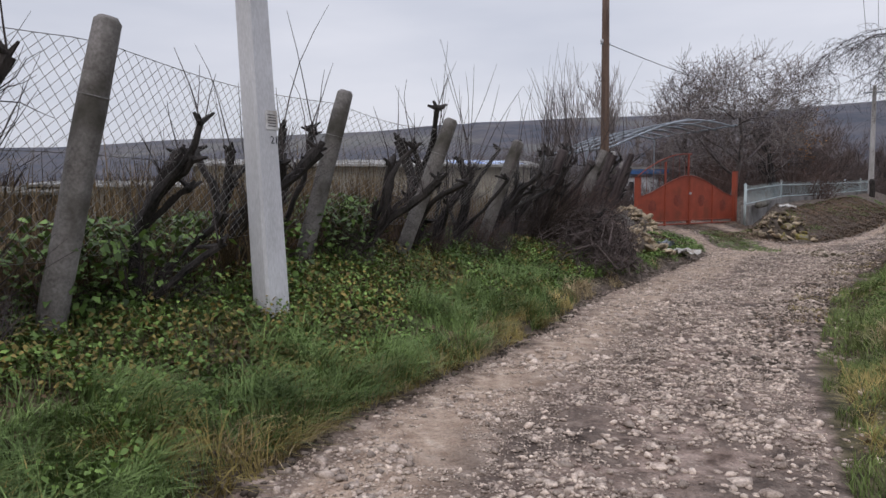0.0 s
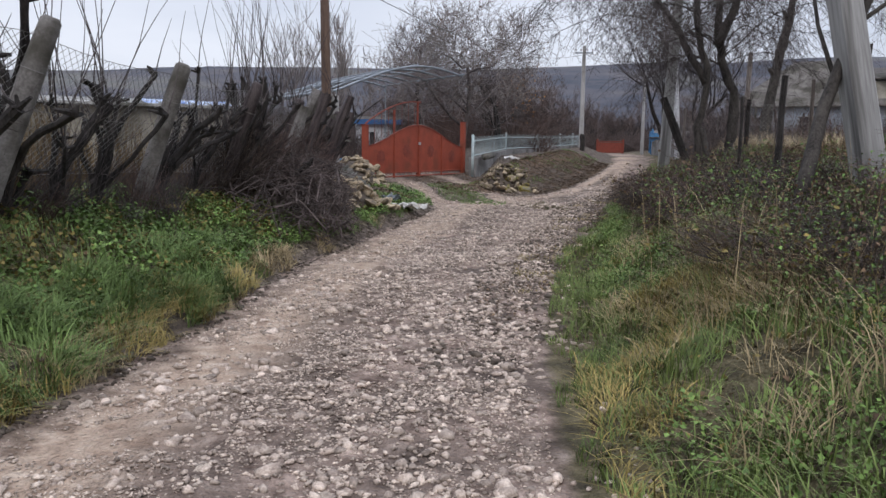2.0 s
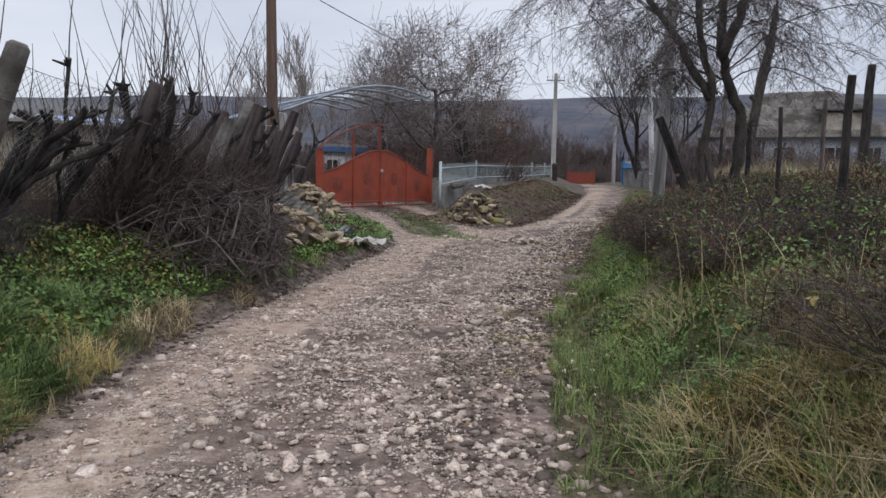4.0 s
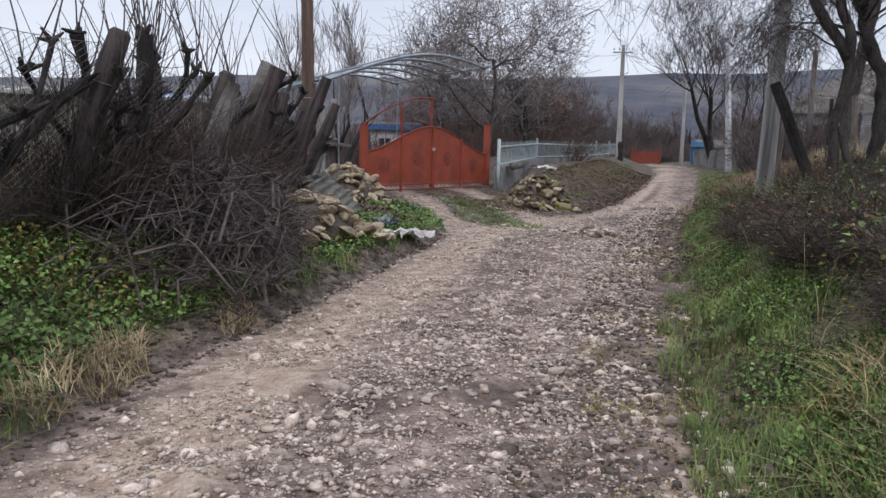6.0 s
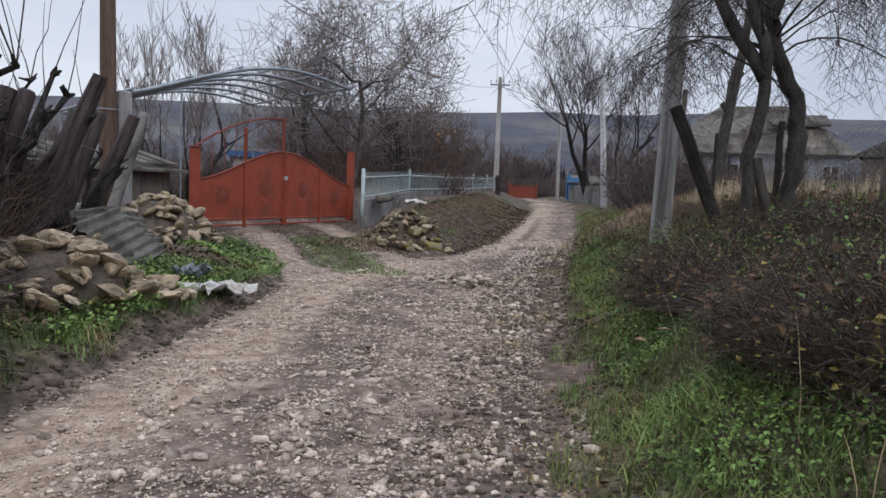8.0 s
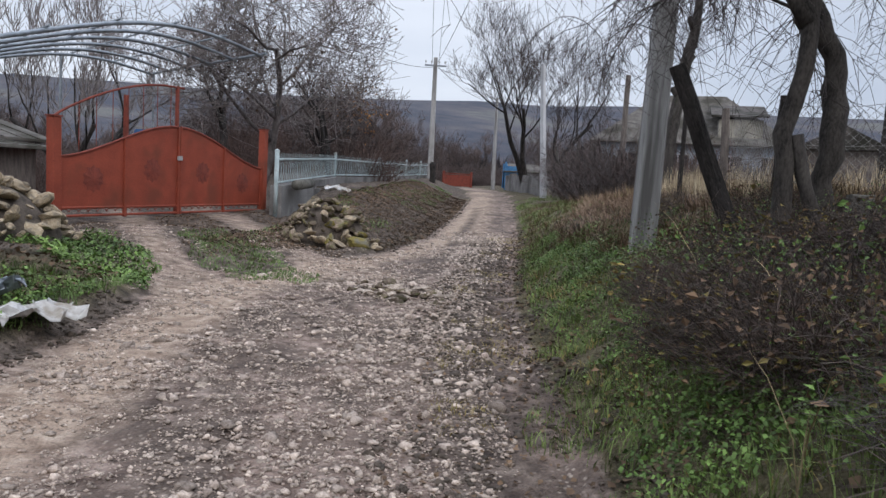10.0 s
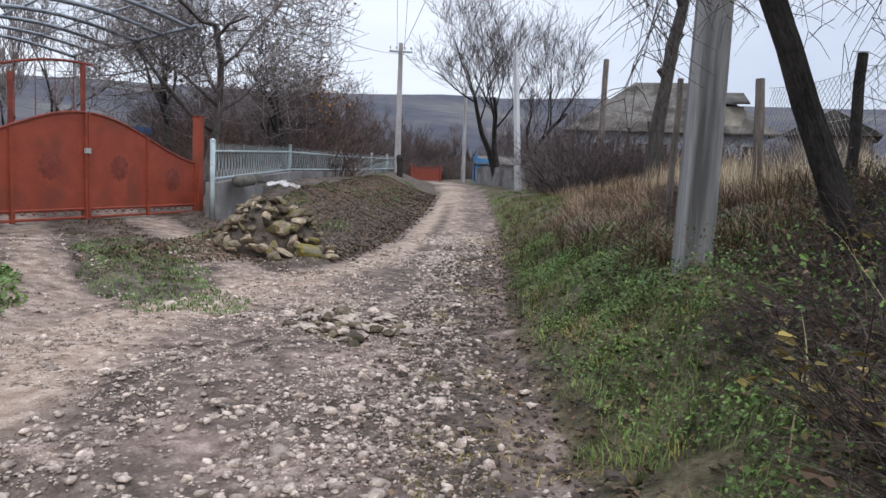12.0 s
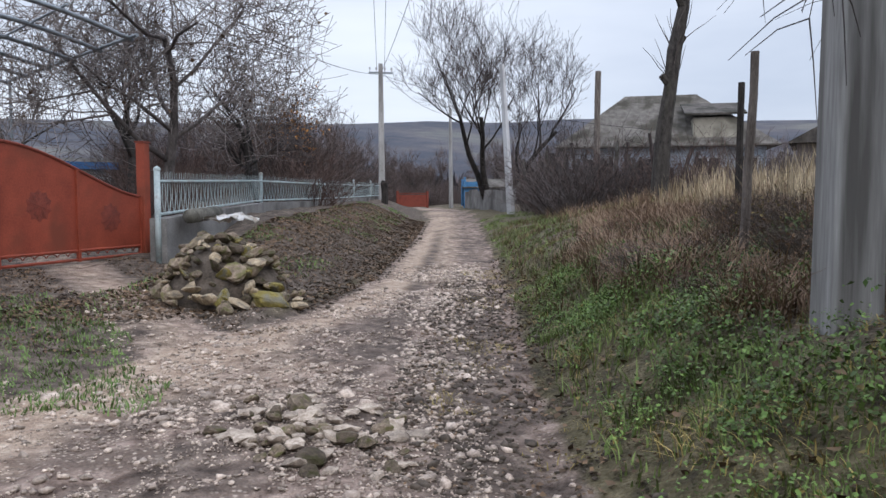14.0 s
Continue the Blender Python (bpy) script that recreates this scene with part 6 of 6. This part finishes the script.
k = (bumps(x, y, 0.5, 89) > 0.3) & (np.exp(-((x - 7.0 - 0.05 * (y - 20)) / 0.42) ** 2) + np.exp(-((x - 9.2 + 0.05 * (y - 20)) / 0.5) ** 2) < 0.45) & (y - 0.75 * (x - 8) < 23.6)
leaves("leaf_litter", x[k], y[k], 0.012, 0.034, LEAF_FALLEN, "trodden brown leaves before the gate", 90, "leaf litter", 0.3)
x, y, s = field_points(12000, 20.8, 38.0, -1, 0.7, 2.6, 18, 0.52, 0.5)
blades("bank_grass", x, y, 0.07, 0.007, GRASS, "sparse grass on the bare earth bank", 18)
x, y, s = field_points(30000, 20.8, 36.0, -1, 0.0, 2.6, 19)
leaves("leaf_litter", x, y, 0.02, 0.05, LEAF_FALLEN, "fallen leaves on the earth bank", 19, "leaf litter", 0.3)

bank_builders = [bush(700 + k, 420, 0.75, 0.75, TWIG_BROWN, 0.0028, (0.7, 1.0, 0.55, 0.9)[k], (0.9, 0.6, 1.2, 0.4)[k]) for k in range(4)]
bank_meshes = [b.mesh("bramble_stems", (TWIG_BROWN, BRAMBLE, TWIG, BRAMBLE)[k]) for k, b in enumerate(bank_builders)]


def cane_leaves(stems, seed, count, size, mat):
    """Small curled leaves set along a tangle's stems."""
    rng = random.Random(seed)
    b = Builder()
    for i in range(count):
        p = Vector(rng.choice(stems.v))
        e = Euler((rng.gauss(0, 0.8), rng.gauss(0, 0.8), rng.uniform(0, 6.3))).to_matrix()
        k = size * rng.uniform(0.6, 1.3)
        b.add([p, p + e @ Vector((k * 0.35, k * 0.5, 0.1 * k)), p + e @ Vector((0, k, -0.2 * k)), p + e @ Vector((-k * 0.35, k * 0.5, 0.1 * k))], [(0, 1, 2, 3)])
    return b.mesh("cane_leaves", mat)


cane_leaf_meshes = [cane_leaves(b, 720 + k, 420, 0.042, (LEAF_IVY, LEAF_FALLEN, LEAF_IVY, LEAF_OLIVE)[k]) for k, b in enumerate(bank_builders)]
rng = random.Random(9)
for i in range(240):
    y = rng.uniform(3.2, 14.3) if i < 96 else rng.uniform(15.5, 20) if i < 110 else rng.uniform(6.8, 13.6)
    s = (rng.uniform(1.1, 3.0) if 6.5 < y < 13.0 else rng.uniform(1.5, 3.4)) if i < 110 else rng.uniform(1.25, 2.6)
    x = float(np.interp(y, RIGHT_EDGE[:, 0], RIGHT_EDGE[:, 1])) + s / 0.8
    if (x - 10.8) ** 2 + (y - 14.75) ** 2 < 0.5:
        continue
    ob = new("bramble")
    stems = new("stem_tangle", bank_meshes[i % 4])
    stems.parent = ob
    tagged(stems, kind="stuff")
    foliage = new("leaf_spray", cane_leaf_meshes[i % 4])
    foliage.parent = ob
    tagged(foliage, "small withered leaves", kind="stuff")
    k = rng.choice((0.5, 0.6, 0.7, 0.8, 1.0)) * (1.0 if y < 9 or s > 1.8 else 0.85)
    ob.matrix_world = Matrix.Translation(spot(x, y, -0.05)) @ pose(0, 0, 0, rng.uniform(-8, 8), rng.uniform(-20, 2), rng.uniform(0, 360)) @ Matrix.Diagonal((k * 1.2, k * rng.uniform(1.0, 1.5), k * rng.uniform(0.7, 1.1), 1))
    tagged(ob, "dark leafless bramble on the bank", "bush", "brambles on the bank")

x, y, s = field_points(16000, 8.0, 23.0, 1, -0.45, 0.55, 98, 0.55, 0.45)
blades("margin_grass", x, y, 0.045, 0.003, GOLD, "short olive grass creeping into the muddy margin", 98, 1.2)
x, y, s = field_points(4500, 7.0, 22.0, 1, -0.7, 0.6, 99, 0.35, 0.5)
leaves("leaf_litter", x, y, 0.01, 0.03, LEAF_FALLEN, "dark fallen leaves in the muddy margin", 99, "leaf litter", 0.3)

# ---- stones of the road ----
g = np.random.default_rng(30)
phi = (1 + 5 ** 0.5) / 2
ICO = np.array([(-1, phi, 0), (1, phi, 0), (-1, -phi, 0), (1, -phi, 0), (0, -1, phi), (0, 1, phi), (0, -1, -phi), (0, 1, -phi), (phi, 0, -1), (phi, 0, 1), (-phi, 0, -1), (-phi, 0, 1)]) / 1.902
ICO_F = np.array([(0, 11, 5), (0, 5, 1), (0, 1, 7), (0, 7, 10), (0, 10, 11), (1, 5, 9), (5, 11, 4), (11, 10, 2), (10, 7, 6), (7, 1, 8), (3, 9, 4), (3, 4, 2), (3, 2, 6), (3, 6, 8), (3, 8, 9), (4, 9, 5), (2, 4, 11), (6, 2, 10), (8, 6, 7), (9, 8, 1)])


def gravel(name, x, y, size, seed, label, sink=0.25, shape=ICO, faces=ICO_F):
    g = np.random.default_rng(seed)
    n = len(x)
    a = g.uniform(0, 2 * np.pi, n)
    P = shape[None] * g.uniform(0.42, 1.25, (n, len(shape), 1)) * np.stack([g.uniform(0.8, 1.4, n), g.uniform(0.7, 1.1, n), g.uniform(0.4, 0.75, n)], -1)[:, None, :]
    c, s = np.cos(a)[:, None], np.sin(a)[:, None]
    P = np.stack([P[..., 0] * c - P[..., 1] * s, P[..., 0] * s + P[..., 1] * c, P[..., 2]], -1) * (size * 0.5)[:, None, None]
    z = land(x, y) + size * 0.5 * (0.55 - sink)
    V = (P + np.stack([x, y, z], -1)[:, None, :]).reshape(-1, 3)
    F = (np.arange(n)[:, None, None] * len(shape) + faces[None]).reshape(-1, 3)
    return arrays(name, V, F, ROAD_STONE, label, "stones")


def on_road(n, y0, y1, seed, rough=0.4):
    g = np.random.default_rng(seed)
    y = g.uniform(y0, y1, n)
    lo, hi = np.interp(y, LEFT_EDGE[:, 0], LEFT_EDGE[:, 1]), np.interp(y, RIGHT_EDGE[:, 0], RIGHT_EDGE[:, 1])
    u = g.beta(1.45, 1.2, n)
    x = lo + (hi - lo) * (0.02 + 0.96 * u)
    k = bumps(x, y, 0.5, seed) + 0.5 * bumps(x, y, 0.16, seed + 1) > rough
    return x[k], y[k]


OCT = np.array([(1, 0, 0), (0, 1, 0), (-1, 0, 0), (0, -1, 0), (0, 0, 1), (0, 0, -1)], float)
OCT_F = np.array([(0, 1, 4), (1, 2, 4), (2, 3, 4), (3, 0, 4), (1, 0, 5), (2, 1, 5), (3, 2, 5), (0, 3, 5)])
x, y, s = field_points(6500, 20.6, 36.0, -1, -0.15, 2.5, 68, 0.35, 0.5)
clods = gravel("earth_clods", x, y, np.random.default_rng(69).gamma(2.0, 0.013, len(x)) + 0.014, 70, "dark clods of earth on the lane bank", 0.3)
clods.data.materials[0] = SOIL
x, y, s = field_points(9000, 6.0, 22.0, 1, -0.75, 0.5, 92, 0.3, 0.4)
clods = gravel("earth_clods", x, y, np.random.default_rng(93).gamma(2.0, 0.010, len(x)) + 0.010, 94, "dark crumbled mud along the foot of the bank", 0.35)
clods.data.materials[0] = SOIL
x, y, s = field_points(3600, 3.0, 22.0, 1, -0.8, 0.3, 95, 0.45, 0.5)
gravel("road_gravel", x, y, np.random.default_rng(96).gamma(2.0, 0.012, len(x)) + 0.012, 97, "scattered pale stones in the muddy margin", 0.4)
x, y, s = field_points(2600, 1.5, 17.0, -1, -0.12, 0.3, 75)
clods = gravel("earth_clods", x, y, np.random.default_rng(76).gamma(2.0, 0.012, len(x)) + 0.012, 77, "dark crumbled earth along the verge edge", 0.3)
clods.data.materials[0] = SOIL
x, y = on_road(90000, 2.0, 18.0, 51, 0.60)
gravel("road_grit", x, y, np.random.default_rng(52).gamma(2.0, 0.006, len(x)) + 0.007, 53, "fine angular grit over the road", 0.3, OCT, OCT_F)
x, y = on_road(22000, 2.0, 24.0, 41, 0.72)
gravel("road_gravel", x, y, np.random.default_rng(42).gamma(2.2, 0.0095, len(x)) + 0.010, 43, "pale limestone gravel pressed into the road")
x, y = on_road(9500, 2.0, 24.0, 44, 0.82)
gravel("road_gravel", x, y, np.random.default_rng(45).gamma(2.0, 0.015, len(x)) + 0.022, 46, "coarse pale stones standing out of the road", 0.5)
g = np.random.default_rng(47)
x, y = g.uniform(5.8, 10.5, 3800), g.uniform(17.0, 22.0, 3800)
k = (driveway(x, y) > 0.3) & (np.exp(-((x - 8.15) / 0.45) ** 2) < 0.5)
gravel("drive_gravel", x[k], y[k], g.gamma(2.0, 0.009, k.sum()) + 0.008, 48, "small pale gravel on the gate track")
pebble_meshes = [stone_mesh("road_stone", 90 + k, STONE_PALE, 0.5, 1) for k in range(6)]
rng = random.Random(33)
for i in range(290):
    if i < 110:
        a, q = rng.uniform(0, 6.283), math.sqrt(rng.random())
        q = q ** 1.4
        x, y = 9.02 + 0.5 * q * math.cos(a), 16.9 + 0.85 * q * math.sin(a)
        s = rng.choice((0.05, 0.07, 0.09, 0.12, 0.16))
    else:
        y = rng.uniform(2.6, 21)
        lo, hi = float(np.interp(y, LEFT_EDGE[:, 0], LEFT_EDGE[:, 1])), float(np.interp(y, RIGHT_EDGE[:, 0], RIGHT_EDGE[:, 1]))
        x = lo + (hi - lo) * rng.betavariate(2.4, 1.8)
        s = rng.choice((0.04, 0.05, 0.05, 0.06, 0.07, 0.1))
    ob = new("stone", field[i % 8] if i < 110 and i % 3 == 0 else pebble_meshes[i % 6])
    ob.parent = ground
    ob.location = spot(x, y, s * 0.04 + (0.07 * (1 - q) if i < 110 else 0))
    ob.rotation_euler = (rng.gauss(0, 0.25), rng.gauss(0, 0.25), rng.uniform(0, 6.3))
    ob.scale = (s * rng.uniform(0.9, 1.5), s, s * rng.uniform(0.6, 1.0))
